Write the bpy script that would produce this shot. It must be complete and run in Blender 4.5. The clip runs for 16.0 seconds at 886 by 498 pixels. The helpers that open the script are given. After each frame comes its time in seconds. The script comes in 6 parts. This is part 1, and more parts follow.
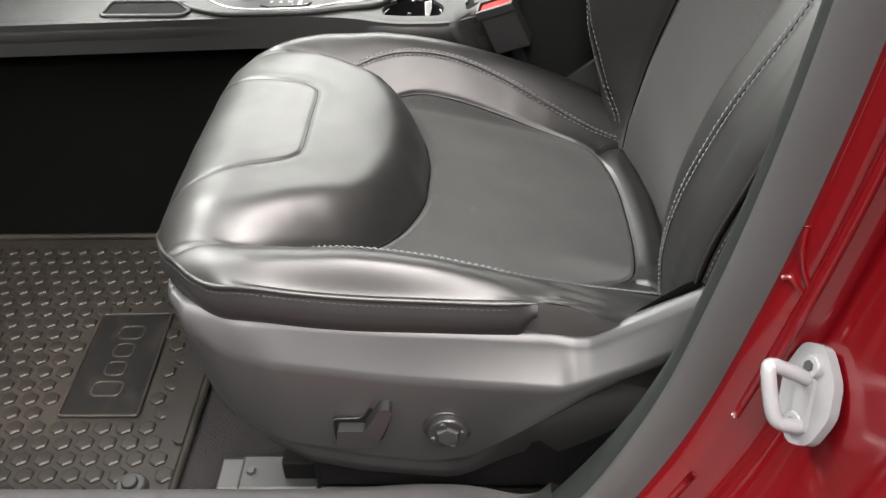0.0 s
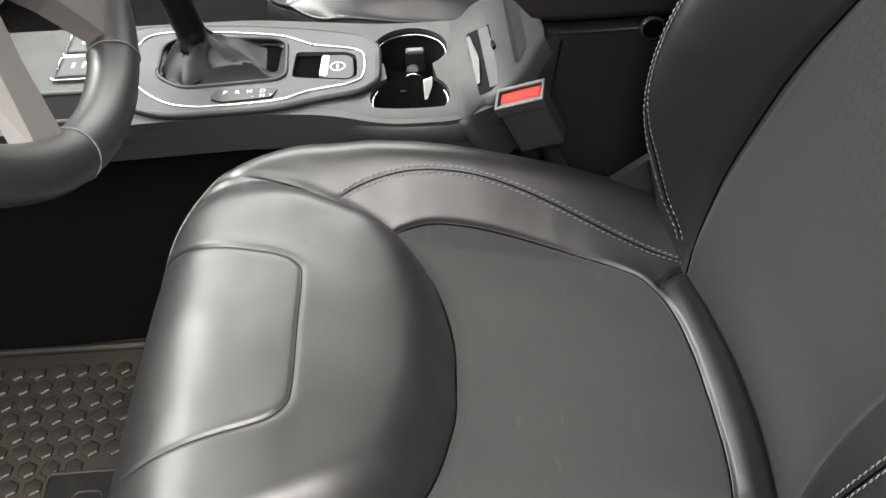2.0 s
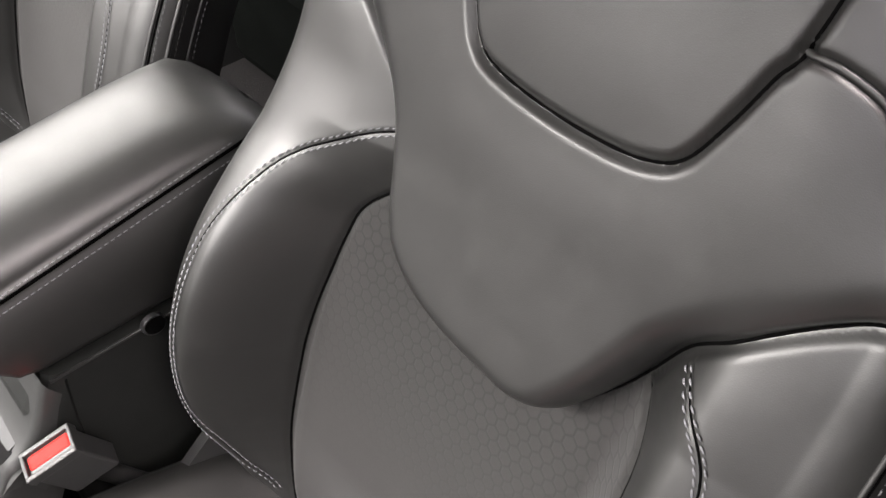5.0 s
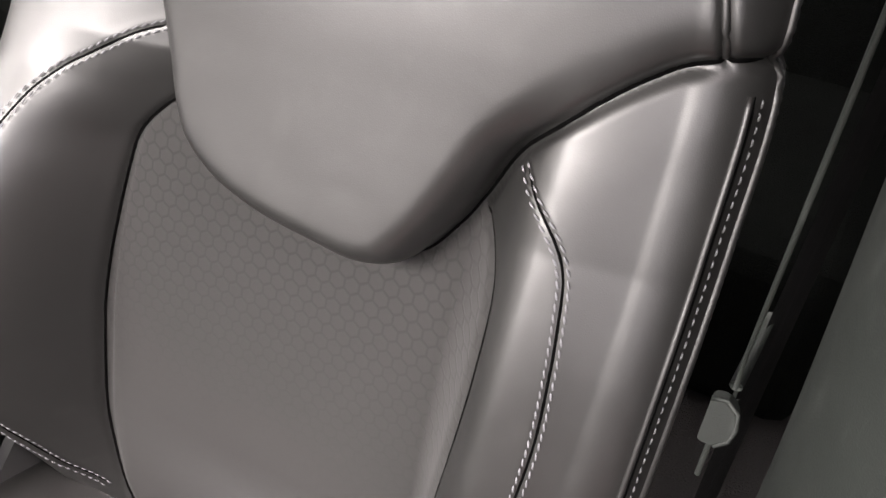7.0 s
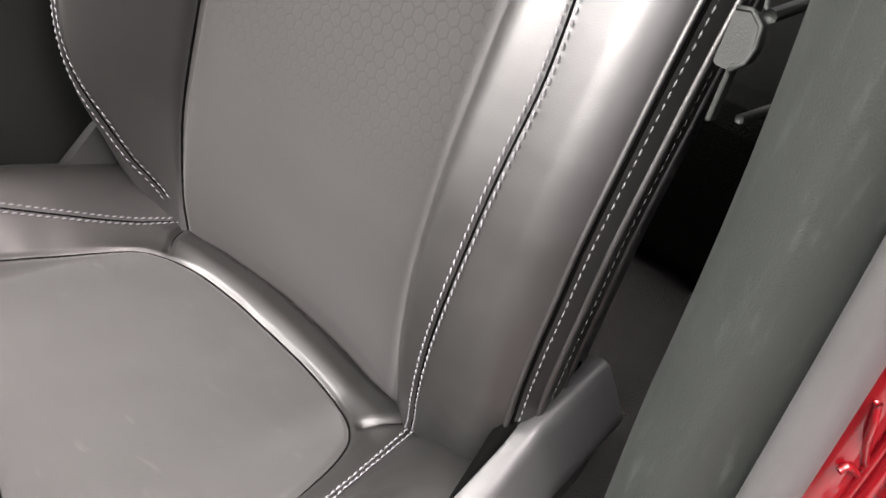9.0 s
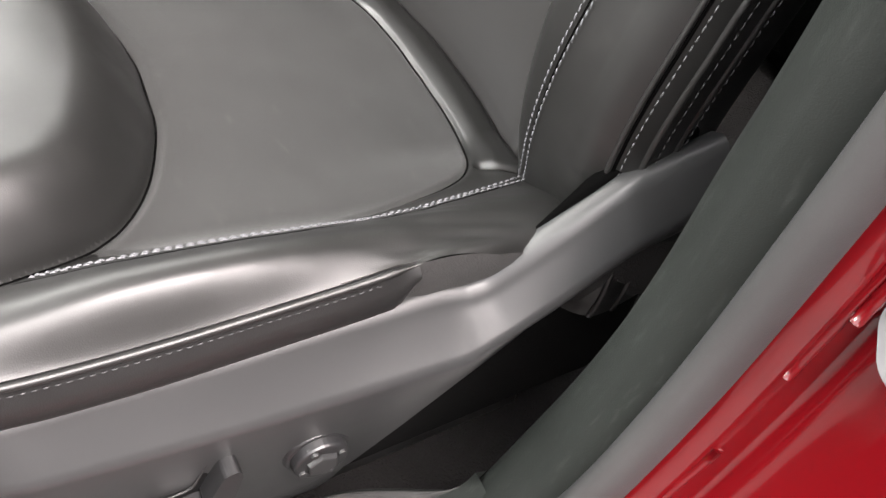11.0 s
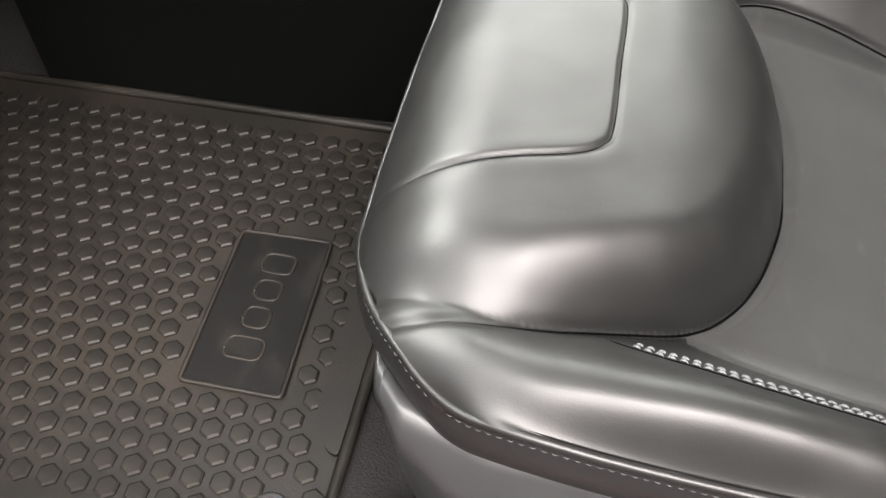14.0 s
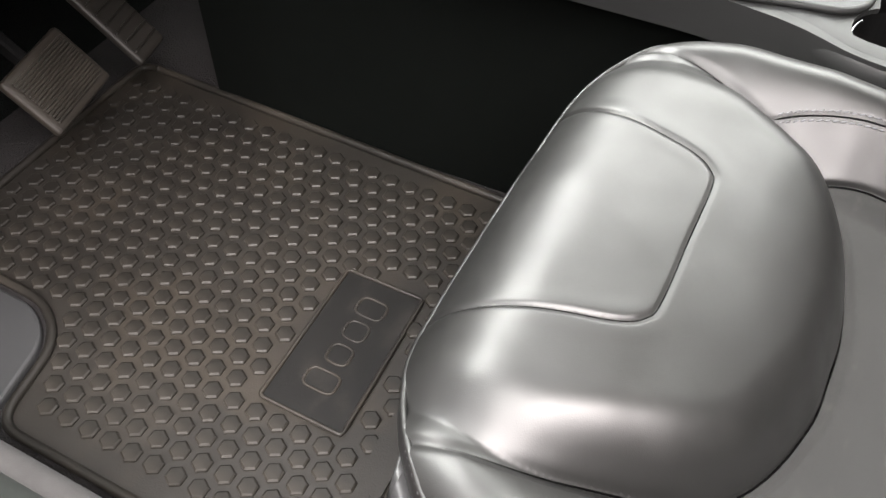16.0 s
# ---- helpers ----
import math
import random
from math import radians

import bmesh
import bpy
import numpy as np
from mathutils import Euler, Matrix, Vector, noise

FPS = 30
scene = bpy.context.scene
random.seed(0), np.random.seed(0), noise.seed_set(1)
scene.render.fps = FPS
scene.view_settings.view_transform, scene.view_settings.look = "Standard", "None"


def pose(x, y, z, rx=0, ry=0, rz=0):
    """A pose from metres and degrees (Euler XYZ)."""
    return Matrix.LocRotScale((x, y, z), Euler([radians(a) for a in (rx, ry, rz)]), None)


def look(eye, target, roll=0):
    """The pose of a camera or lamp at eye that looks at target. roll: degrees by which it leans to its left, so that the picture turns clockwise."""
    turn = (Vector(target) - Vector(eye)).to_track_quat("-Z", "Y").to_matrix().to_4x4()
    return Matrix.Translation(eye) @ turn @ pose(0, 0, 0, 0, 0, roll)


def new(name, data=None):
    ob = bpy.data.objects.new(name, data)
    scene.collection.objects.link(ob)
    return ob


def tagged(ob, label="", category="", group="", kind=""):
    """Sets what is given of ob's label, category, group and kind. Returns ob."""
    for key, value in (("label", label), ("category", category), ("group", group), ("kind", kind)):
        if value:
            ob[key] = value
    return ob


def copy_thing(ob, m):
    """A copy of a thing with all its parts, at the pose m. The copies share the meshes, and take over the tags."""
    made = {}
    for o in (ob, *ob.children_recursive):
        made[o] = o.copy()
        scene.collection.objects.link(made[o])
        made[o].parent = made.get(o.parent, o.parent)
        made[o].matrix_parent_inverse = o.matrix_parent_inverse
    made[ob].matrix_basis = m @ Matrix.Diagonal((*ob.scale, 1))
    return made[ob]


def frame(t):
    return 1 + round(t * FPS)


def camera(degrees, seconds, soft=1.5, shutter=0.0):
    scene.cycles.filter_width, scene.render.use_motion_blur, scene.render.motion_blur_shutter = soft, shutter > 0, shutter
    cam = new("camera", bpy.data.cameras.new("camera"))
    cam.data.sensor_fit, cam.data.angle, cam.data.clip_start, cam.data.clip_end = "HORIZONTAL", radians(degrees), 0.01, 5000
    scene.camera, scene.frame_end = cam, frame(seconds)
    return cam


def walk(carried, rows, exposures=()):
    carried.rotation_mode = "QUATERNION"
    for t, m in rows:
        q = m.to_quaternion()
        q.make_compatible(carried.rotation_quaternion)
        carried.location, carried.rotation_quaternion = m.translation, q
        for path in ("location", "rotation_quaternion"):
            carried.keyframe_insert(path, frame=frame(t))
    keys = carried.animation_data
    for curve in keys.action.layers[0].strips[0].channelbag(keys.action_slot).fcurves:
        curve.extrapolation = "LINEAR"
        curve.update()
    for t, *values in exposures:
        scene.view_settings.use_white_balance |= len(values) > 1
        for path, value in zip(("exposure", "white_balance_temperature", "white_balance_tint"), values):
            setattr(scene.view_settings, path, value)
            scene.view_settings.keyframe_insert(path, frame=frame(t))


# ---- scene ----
cam = camera(54.6, 16.0)
PATH = [
    (0, (0.256, -0.818, 0.838), (0.203, 0.769, -0.378), -1.6),
    (0.5, (0.22, -0.749, 0.825), (0.215, 0.824, -0.409), -1.9),
    (1, (0.183, -0.649, 0.858), (0.211, 0.881, -0.429), -2.2),
    (1.5, (0.181, -0.562, 0.877), (0.22, 0.937, -0.446), -2.6),
    (2, (0.204, -0.445, 0.91), (0.22, 0.972, -0.502), -3.0),
    (2.5, (0.25, -0.321, 0.896), (0.249, 1.048, -0.563), -3.9),
    (3, (0.287, -0.254, 0.897), (0.364, 1.083, -0.588), -3.0),
    (3.5, (0.317, -0.248, 0.944), (0.494, 1.098, -0.524), -4.0),
    (4, (0.312, -0.26, 0.997), (0.697, 1.02, -0.491), -3.7),
    (4.5, (0.3, -0.276, 1.044), (0.949, 0.94, -0.405), -2.0),
    (5, (0.3, -0.275, 1.067), (1.211, 0.801, -0.351), -1.6),
    (5.2, (0.294, -0.276, 1.079), (1.287, 0.733, -0.334), -1.7),
    (7.3, (0.237, -0.285, 0.954), (1.515, 0.393, -0.427), 0.8),
    (7.5, (0.237, -0.29, 0.939), (1.521, 0.395, -0.433), 0.3),
    (8, (0.242, -0.334, 0.893), (1.482, 0.47, -0.454), -0.8),
    (8.5, (0.206, -0.378, 0.845), (1.395, 0.527, -0.485), 2.0),
    (9, (0.175, -0.437, 0.794), (1.284, 0.581, -0.522), 5.0),
    (9.5, (0.206, -0.47, 0.825), (1.061, 0.532, -0.68), 0.8),
    (10, (0.184, -0.504, 0.795), (0.952, 0.529, -0.735), 3.2),
    (10.2, (0.178, -0.515, 0.784), (0.912, 0.526, -0.758), 4.0),
    (12.3, (0.144, -0.551, 0.712), (0.594, 0.658, -0.817), 2.6),
    (12.5, (0.123, -0.558, 0.715), (0.509, 0.712, -0.78), 0.5),
    (13, (0.066, -0.51, 0.746), (0.259, 0.732, -0.809), -0.2),
    (13.5, (0.054, -0.478, 0.728), (0.018, 0.801, -0.809), -0.4),
    (14, (0.068, -0.448, 0.735), (-0.191, 0.792, -0.813), -0.1),
    (14.5, (0.078, -0.432, 0.752), (-0.291, 0.769, -0.804), 1.3),
    (15, (0.09, -0.414, 0.773), (-0.335, 0.771, -0.782), 2.4),
    (15.5, (0.089, -0.412, 0.797), (-0.368, 0.764, -0.755), 3.3),
    (16, (0.106, -0.415, 0.827), (-0.451, 0.738, -0.709), 1.9),
]
walk(cam, [(t, look(eye, target, roll)) for t, eye, target, roll in PATH], [(0, 3.2, 6750, 10), (2, 3.1, 6650, 8), (3, 3.25, 6700, 10), (4, 3.5, 6750, 12), (5, 3.65, 6850, 16), (7.5, 4.0, 6950, 20), (9, 4.3, 6900, 18), (10, 3.95, 6800, 14), (12.5, 3.2, 6700, 12), (13.5, 3.15, 6700, 10), (14.5, 3.3, 6700, 10), (15.5, 3.4, 6650, 10), (16, 3.5, 6650, 10)])

# ---- light: a weak hazy sky, and the strip lamps of the hall ----
world = bpy.data.worlds.new("sky_world")
scene.world = world
world.use_nodes = True
wn = world.node_tree
sky = wn.nodes.new("ShaderNodeTexSky")
sky.sky_type = "NISHITA"
sky.sun_disc = False
sky.sun_elevation, sky.sun_rotation = radians(67), radians(182)
sky.dust_density = 3.0
bg = wn.nodes["Background"]
# a hazy white sky: little of the blue is left
haze = wn.nodes.new("ShaderNodeHueSaturation")
haze.inputs["Saturation"].default_value = 0.15
wn.links.new(sky.outputs["Color"], haze.inputs["Color"])
wn.links.new(haze.outputs["Color"], bg.inputs["Color"])
bg.inputs["Strength"].default_value = 0.10
# long ceiling lamps of the hall: two along the open side, one across the front, one beyond the passenger side
def strip_lamp(name, at, target, size, power, colour):
    data = bpy.data.lights.new(name, "AREA")
    data.shape, data.size, data.size_y = "RECTANGLE", size[0], size[1]
    data.energy, data.color = power, colour
    ob = new(name, data)
    ob.matrix_world = look(at, target)


strip_lamp("lamp_open_side", (1.65, -1.15, 2.9), (1.65, -1.15, 0.0), (2.2, 0.90), 46, (1.0, 0.92, 0.92))
strip_lamp("lamp_far_side", (1.00, -2.70, 2.9), (0.80, -2.0, 0.0), (3.0, 0.90), 26, (1.0, 0.91, 0.91))
strip_lamp("lamp_front", (-2.3, 1.15, 2.7), (-1.6, 1.15, 0.0), (2.6, 0.80), 50, (0.98, 1.0, 0.97))
strip_lamp("lamp_passenger_side", (0.10, 3.3, 2.7), (0.10, 2.2, 0.0), (4.5, 1.6), 42, (0.97, 1.0, 0.96))

# ---- materials ----
def nodes_of(name):
    m = bpy.data.materials.new(name)
    m.use_nodes = True
    return m, m.node_tree, m.node_tree.nodes["Principled BSDF"]


def surface(name, colour, rough=0.5, metal=0.0, grain=900.0, bump=0.1, blotch=6.0, vary=0.25, rough_vary=0.1, coat=0.0, depth=0.0006, grain_kind="noise", spec=0.5, sheen=0.0, coat_rough=0.08, scuff=None, scuff_scale=(60, 14, 30), scuff_at=0.66, crease=0.0):
    """A plain surface with a fine relief, and a colour and gloss that change over hand-sized areas."""
    m, nt, b = nodes_of(name)
    co = nt.nodes.new("ShaderNodeTexCoord")
    big = nt.nodes.new("ShaderNodeTexNoise")
    big.inputs["Scale"].default_value, big.inputs["Detail"].default_value = blotch, 6
    nt.links.new(co.outputs["Object"], big.inputs["Vector"])
    ramp = nt.nodes.new("ShaderNodeMixRGB")
    ramp.inputs[1].default_value = (*[c * (1 - vary) for c in colour], 1)
    ramp.inputs[2].default_value = (*[min(1, c * (1 + vary)) for c in colour], 1)
    nt.links.new(big.outputs["Fac"], ramp.inputs[0])
    paint = ramp.outputs[0]
    if scuff is not None:
        # pale rubbed streaks and specks of dust
        mp = nt.nodes.new("ShaderNodeMapping")
        mp.inputs["Scale"].default_value = scuff_scale
        mp.inputs["Rotation"].default_value = (0.3, 0.5, 0.7)
        nt.links.new(co.outputs["Object"], mp.inputs["Vector"])
        rub = nt.nodes.new("ShaderNodeTexNoise")
        rub.inputs["Scale"].default_value, rub.inputs["Detail"].default_value = 1.0, 7
        nt.links.new(mp.outputs[0], rub.inputs["Vector"])
        lim = nt.nodes.new("ShaderNodeMapRange")
        lim.inputs["From Min"].default_value, lim.inputs["From Max"].default_value = scuff_at, scuff_at + 0.16
        nt.links.new(rub.outputs["Fac"], lim.inputs["Value"])
        over = nt.nodes.new("ShaderNodeMixRGB")
        over.inputs[2].default_value = (*scuff, 1)
        nt.links.new(lim.outputs[0], over.inputs[0])
        nt.links.new(paint, over.inputs[1])
        paint = over.outputs[0]
    nt.links.new(paint, b.inputs["Base Color"])
    rr = nt.nodes.new("ShaderNodeMapRange")
    rr.inputs["To Min"].default_value, rr.inputs["To Max"].default_value = max(0.02, rough - rough_vary), min(1, rough + rough_vary)
    second = nt.nodes.new("ShaderNodeTexNoise")
    second.inputs["Scale"].default_value, second.inputs["Detail"].default_value = blotch * 4.5, 5
    nt.links.new(co.outputs["Object"], second.inputs["Vector"])
    nt.links.new(second.outputs["Fac"], rr.inputs["Value"])
    nt.links.new(rr.outputs[0], b.inputs["Roughness"])
    b.inputs["Metallic"].default_value = metal
    b.inputs["Specular IOR Level"].default_value = spec
    b.inputs["Coat Weight"].default_value = coat
    b.inputs["Coat Roughness"].default_value = coat_rough
    b.inputs["Sheen Weight"].default_value = sheen
    if bump > 0:
        if grain_kind == "voronoi":
            fine = nt.nodes.new("ShaderNodeTexVoronoi")
            fine.feature = "DISTANCE_TO_EDGE"
            out = fine.outputs["Distance"]
        else:
            fine = nt.nodes.new("ShaderNodeTexNoise")
            fine.inputs["Detail"].default_value = 3
            out = fine.outputs["Fac"]
        fine.inputs["Scale"].default_value = grain
        nt.links.new(co.outputs["Object"], fine.inputs["Vector"])
        bu = nt.nodes.new("ShaderNodeBump")
        bu.inputs["Strength"].default_value, bu.inputs["Distance"].default_value = bump, depth
        nt.links.new(out, bu.inputs["Height"])
        nt.links.new(bu.outputs["Normal"], b.inputs["Normal"])
        if crease > 0:
            # soft folds and dents of worn hide
            fold = nt.nodes.new("ShaderNodeTexNoise")
            fold.inputs["Scale"].default_value, fold.inputs["Detail"].default_value, fold.inputs["Distortion"].default_value = 17, 4, 0.6
            nt.links.new(co.outputs["Object"], fold.inputs["Vector"])
            soft = nt.nodes.new("ShaderNodeBump")
            soft.inputs["Strength"].default_value, soft.inputs["Distance"].default_value = crease, 0.006
            nt.links.new(fold.outputs["Fac"], soft.inputs["Height"])
            nt.links.new(soft.outputs["Normal"], bu.inputs["Normal"])
    return m


LEATHER = surface("black_leather", (0.0088, 0.0088, 0.0084), 0.43, grain=750, bump=0.16, blotch=9, vary=0.2, rough_vary=0.06, grain_kind="voronoi", depth=0.0004, spec=0.6, scuff=(0.0130, 0.0130, 0.0124), scuff_scale=(22, 30, 22), scuff_at=0.60, crease=0.06)
# near black that stands in for shade in clefts and pockets
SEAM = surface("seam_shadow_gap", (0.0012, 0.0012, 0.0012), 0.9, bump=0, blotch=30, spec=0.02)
LEATHER_BAND = surface("skirt_leather", (0.008, 0.008, 0.008), 0.45, grain=750, bump=0.3, blotch=9, grain_kind="voronoi", depth=0.0004)
FABRIC = surface("charcoal_fabric", (0.021, 0.0214, 0.0207), 0.85, grain=1500, bump=0.5, blotch=5, vary=0.12, sheen=0.12, spec=0.25, scuff=(0.034, 0.034, 0.032), scuff_scale=(90, 38, 60), scuff_at=0.64)
ELASTIC = surface("elastic_felt", (0.028, 0.028, 0.028), 0.9, grain=1400, bump=0.6, blotch=30, vary=0.35)
FELT = surface("grey_felt", (0.026, 0.0255, 0.025), 0.95, grain=900, bump=0.8, blotch=40, vary=0.4, depth=0.001)
PLASTIC = surface("grained_black_plastic", (0.018, 0.0182, 0.0184), 0.42, grain=1300, bump=0.35, blotch=8, vary=0.12, rough_vary=0.05)
SHELL = surface("grained_shell_plastic", (0.023, 0.0234, 0.0238), 0.40, grain=1300, bump=0.10, blotch=8, vary=0.16, rough_vary=0.06)
PLATE_RUBBER = surface("smooth_mat_rubber", (0.0052, 0.005, 0.0046), 0.55, scuff=(0.014, 0.013, 0.0115), scuff_scale=(30, 18, 20), scuff_at=0.5, grain=500, bump=0.3, blotch=9, vary=0.4, spec=0.22)
PLASTIC_SMOOTH = surface("satin_black_plastic", (0.012, 0.012, 0.0125), 0.33, grain=1500, bump=0.08, blotch=12)
CONSOLE = surface("console_plastic", (0.017, 0.0175, 0.0173), 0.52, spec=0.35, grain=1400, bump=0.3, blotch=7, vary=0.12)
# flank colour lowered to near black, to carry the footwell's shade
FLANK = surface("shaded_flank_plastic", (0.0027, 0.0033, 0.0029), 0.7, grain=1300, bump=0.4, blotch=5, vary=0.3, spec=0.05)
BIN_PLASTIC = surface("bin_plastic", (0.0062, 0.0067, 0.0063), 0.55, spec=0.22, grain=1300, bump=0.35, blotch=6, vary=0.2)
GREY_PLASTIC = surface("bezel_grey_plastic", (0.024, 0.0248, 0.0255), 0.5, spec=0.35, grain=1500, bump=0.2)
RUBBER = surface("mat_rubber", (0.0115, 0.0105, 0.0090), 0.46, spec=0.24, grain=500, bump=0.3, blotch=5, vary=0.4, rough_vary=0.14, scuff=(0.028, 0.0245, 0.0200), scuff_scale=(7, 7, 7), scuff_at=0.47)
RUBBER_DARK = surface("mat_rubber_ground", (0.0130, 0.0117, 0.0100), 0.5, grain=500, bump=0.4, blotch=9, vary=0.4, spec=0.3, scuff=(0.022, 0.0185, 0.0145), scuff_scale=(7, 7, 7), scuff_at=0.47)
# carpet darkened well below its own tone, for the shade deep in the car
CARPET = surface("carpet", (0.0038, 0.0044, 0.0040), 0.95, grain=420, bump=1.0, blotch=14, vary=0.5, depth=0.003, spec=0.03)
CARPET_GREY = surface("grey_carpet", (0.016, 0.0150, 0.0150), 0.95, grain=420, bump=1.0, blotch=14, vary=0.4, depth=0.003, spec=0.2)
TRIM = surface("pillar_trim", (0.0085, 0.0106, 0.0092), 0.6, grain=1000, bump=0.35, blotch=8, vary=0.25, scuff=(0.018, 0.021, 0.019), scuff_scale=(70, 200, 36), scuff_at=0.57, spec=0.3)
WEATHER = surface("weatherstrip_rubber", (0.032, 0.032, 0.032), 0.55, grain=900, bump=0.2, blotch=10)
RED = surface("red_car_paint", (0.082, 0.0012, 0.0026), 0.3, coat=1.0, spec=0.15, coat_rough=0.06, bump=0, blotch=3, vary=0.15, rough_vary=0.03)
STEEL = surface("white_coated_steel", (0.15, 0.15, 0.155), 0.35, bump=0.1, blotch=30, vary=0.08)
CHROME = surface("satin_chrome", (0.42, 0.42, 0.43), 0.26, metal=1.0, bump=0, blotch=20, vary=0.05, rough_vary=0.04)
RAIL = surface("seat_rail_steel", (0.06, 0.06, 0.06), 0.5, metal=0.6, bump=0.2, grain=300)
THREAD = surface("grey_thread", (0.095, 0.095, 0.102), 0.7, grain=2500, bump=0.4, blotch=60)
THREAD_DARK = surface("dark_thread", (0.060, 0.060, 0.062), 0.7, grain=2500, bump=0.4, blotch=60)
BUTTON_RED = surface("red_buckle_button", (0.46, 0.016, 0.012), 0.6, spec=0.15, grain=900, bump=0.1, blotch=40, vary=0.06)
# near black for the shade inside recesses, and for plain black parts
DARK = surface("black_parts_and_recess_shade", (0.004, 0.004, 0.004), 0.8, grain=300, bump=0.4, spec=0.08)
HEADLINER = surface("headliner", (0.74, 0.72, 0.69), 0.9, grain=700, bump=0.4)
CONCRETE = surface("concrete_floor", (0.085, 0.085, 0.083), 0.7, grain=60, bump=0.2, blotch=1.5)
CONCRETE_DARK = surface("dark_render", (0.07, 0.07, 0.068), 0.8, grain=60, bump=0.2, blotch=1.5)
HALL_PAINT = surface("pale_wall_paint", (0.62, 0.62, 0.60), 0.7, grain=60, bump=0.2, blotch=1.5, vary=0.08)
WHITE_MARK = surface("white_print", (0.6, 0.6, 0.6), 0.5, bump=0)
WHITE_PAPER = surface("white_paper_tag", (0.8, 0.8, 0.8), 0.7, bump=0)
SPOKE = surface("silver_spoke", (0.11, 0.105, 0.10), 0.45, metal=0.3, bump=0.1)

# ---- mesh helpers ----
def mesh_object(name, data, parent=None, label="", mat=None, smooth=True):
    if mat is not None:
        data.materials.append(mat)
    if smooth:
        data.polygons.foreach_set("use_smooth", [True] * len(data.polygons))
    ob = new(name, data)
    if parent is not None:
        ob.parent = parent
    if label:
        ob["label"] = label
    return ob


def part(name, bm, mat, parent, label="", smooth=False):
    data = bpy.data.meshes.new(name)
    bmesh.ops.recalc_face_normals(bm, faces=bm.faces)
    bm.to_mesh(data)
    bm.free()
    return mesh_object(name, data, parent, label, mat, smooth)


def part_py(name, verts, faces, mat, parent, label="", smooth=True):
    data = bpy.data.meshes.new(name)
    data.from_pydata([tuple(v) for v in verts], [], [tuple(f) for f in faces])
    data.update()
    return mesh_object(name, data, parent, label, mat, smooth)


def thing(name, label, category, at=(0, 0, 0), group="", kind=""):
    ob = new(name)
    ob.location = at
    return tagged(ob, label, category, group, kind)


def spline(pts, n=12):
    """A smooth line through the points (Catmull-Rom), n steps to a span."""
    p = np.array(pts, float)
    p = np.vstack([2 * p[0] - p[1], p, 2 * p[-1] - p[-2]])
    out = []
    for i in range(1, len(p) - 2):
        for k in range(n):
            t = k / n
            a, b, c, d = p[i - 1], p[i], p[i + 1], p[i + 2]
            out.append(0.5 * (2 * b + (c - a) * t + (2 * a - 5 * b + 4 * c - d) * t * t + (3 * b - a - 3 * c + d) * t ** 3))
    out.append(p[-2])
    return np.array(out)


def resample(line, step):
    seg = np.linalg.norm(np.diff(line, axis=0), axis=1)
    cum = np.concatenate([[0], np.cumsum(seg)])
    n = max(2, int(round(cum[-1] / step)) + 1)
    s = np.linspace(0, cum[-1], n)
    return np.stack([np.interp(s, cum, line[:, k]) for k in range(line.shape[1])], 1)


def distance_to(line, x, y):
    """Distance of many plan points to a polyline."""
    shape = np.shape(x)
    q = np.stack([np.ravel(x), np.ravel(y)], 1)
    best = np.full(len(q), 1e9)
    for a, b in zip(line[:-1], line[1:]):
        ab = b - a
        t = np.clip(((q - a) @ ab) / max(ab @ ab, 1e-12), 0, 1)
        best = np.minimum(best, np.sum((q - a - t[:, None] * ab) ** 2, 1))
    return np.sqrt(best).reshape(shape)


def inside(poly, x, y):
    shape = np.shape(x)
    x, y = np.ravel(x), np.ravel(y)
    res = np.zeros(len(x), bool)
    j = len(poly) - 1
    for i in range(len(poly)):
        xi, yi, xj, yj = *poly[i], *poly[j]
        if yi != yj:
            cross = ((yi > y) != (yj > y)) & (x < (xj - xi) * (y - yi) / (yj - yi) + xi)
            res ^= cross
        j = i
    return res.reshape(shape)


def smooth01(v, a, b):
    t = np.clip((np.asarray(v, float) - a) / (b - a), 0, 1)
    return t * t * (3 - 2 * t)


def curve(x, xs, ys):
    """A smooth line through table values, level beyond its ends."""
    xs, ys = np.array(xs, float), np.array(ys, float)
    m = np.gradient(ys, xs)
    m[0] = m[-1] = 0.0
    x = np.clip(np.asarray(x, float), xs[0], xs[-1])
    i = np.clip(np.searchsorted(xs, x) - 1, 0, len(xs) - 2)
    h = xs[i + 1] - xs[i]
    t = (x - xs[i]) / h
    return (2 * t ** 3 - 3 * t ** 2 + 1) * ys[i] + (t ** 3 - 2 * t ** 2 + t) * h * m[i] + (3 * t ** 2 - 2 * t ** 3) * ys[i + 1] + (t ** 3 - t ** 2) * h * m[i + 1]


def sheet_faces(n, m, keep=None):
    i, j = np.meshgrid(np.arange(n - 1), np.arange(m - 1), indexing="ij")
    a = i * m + j
    f = np.stack([a, a + m, a + m + 1, a + 1], -1)
    f = f.reshape(-1, 4)
    return f if keep is None else f[keep.ravel()]


def sheet(name, P, mat, parent, label="", keep=None, flip=False):
    """A smooth skin from a grid of points; keep picks the cells."""
    n, m = P.shape[:2]
    f = sheet_faces(n, m, keep)
    if flip:
        f = f[:, ::-1]
    used = np.unique(f)
    back = np.full(n * m, -1)
    back[used] = np.arange(len(used))
    return part_py(name, P.reshape(-1, 3)[used], back[f], mat, parent, label)


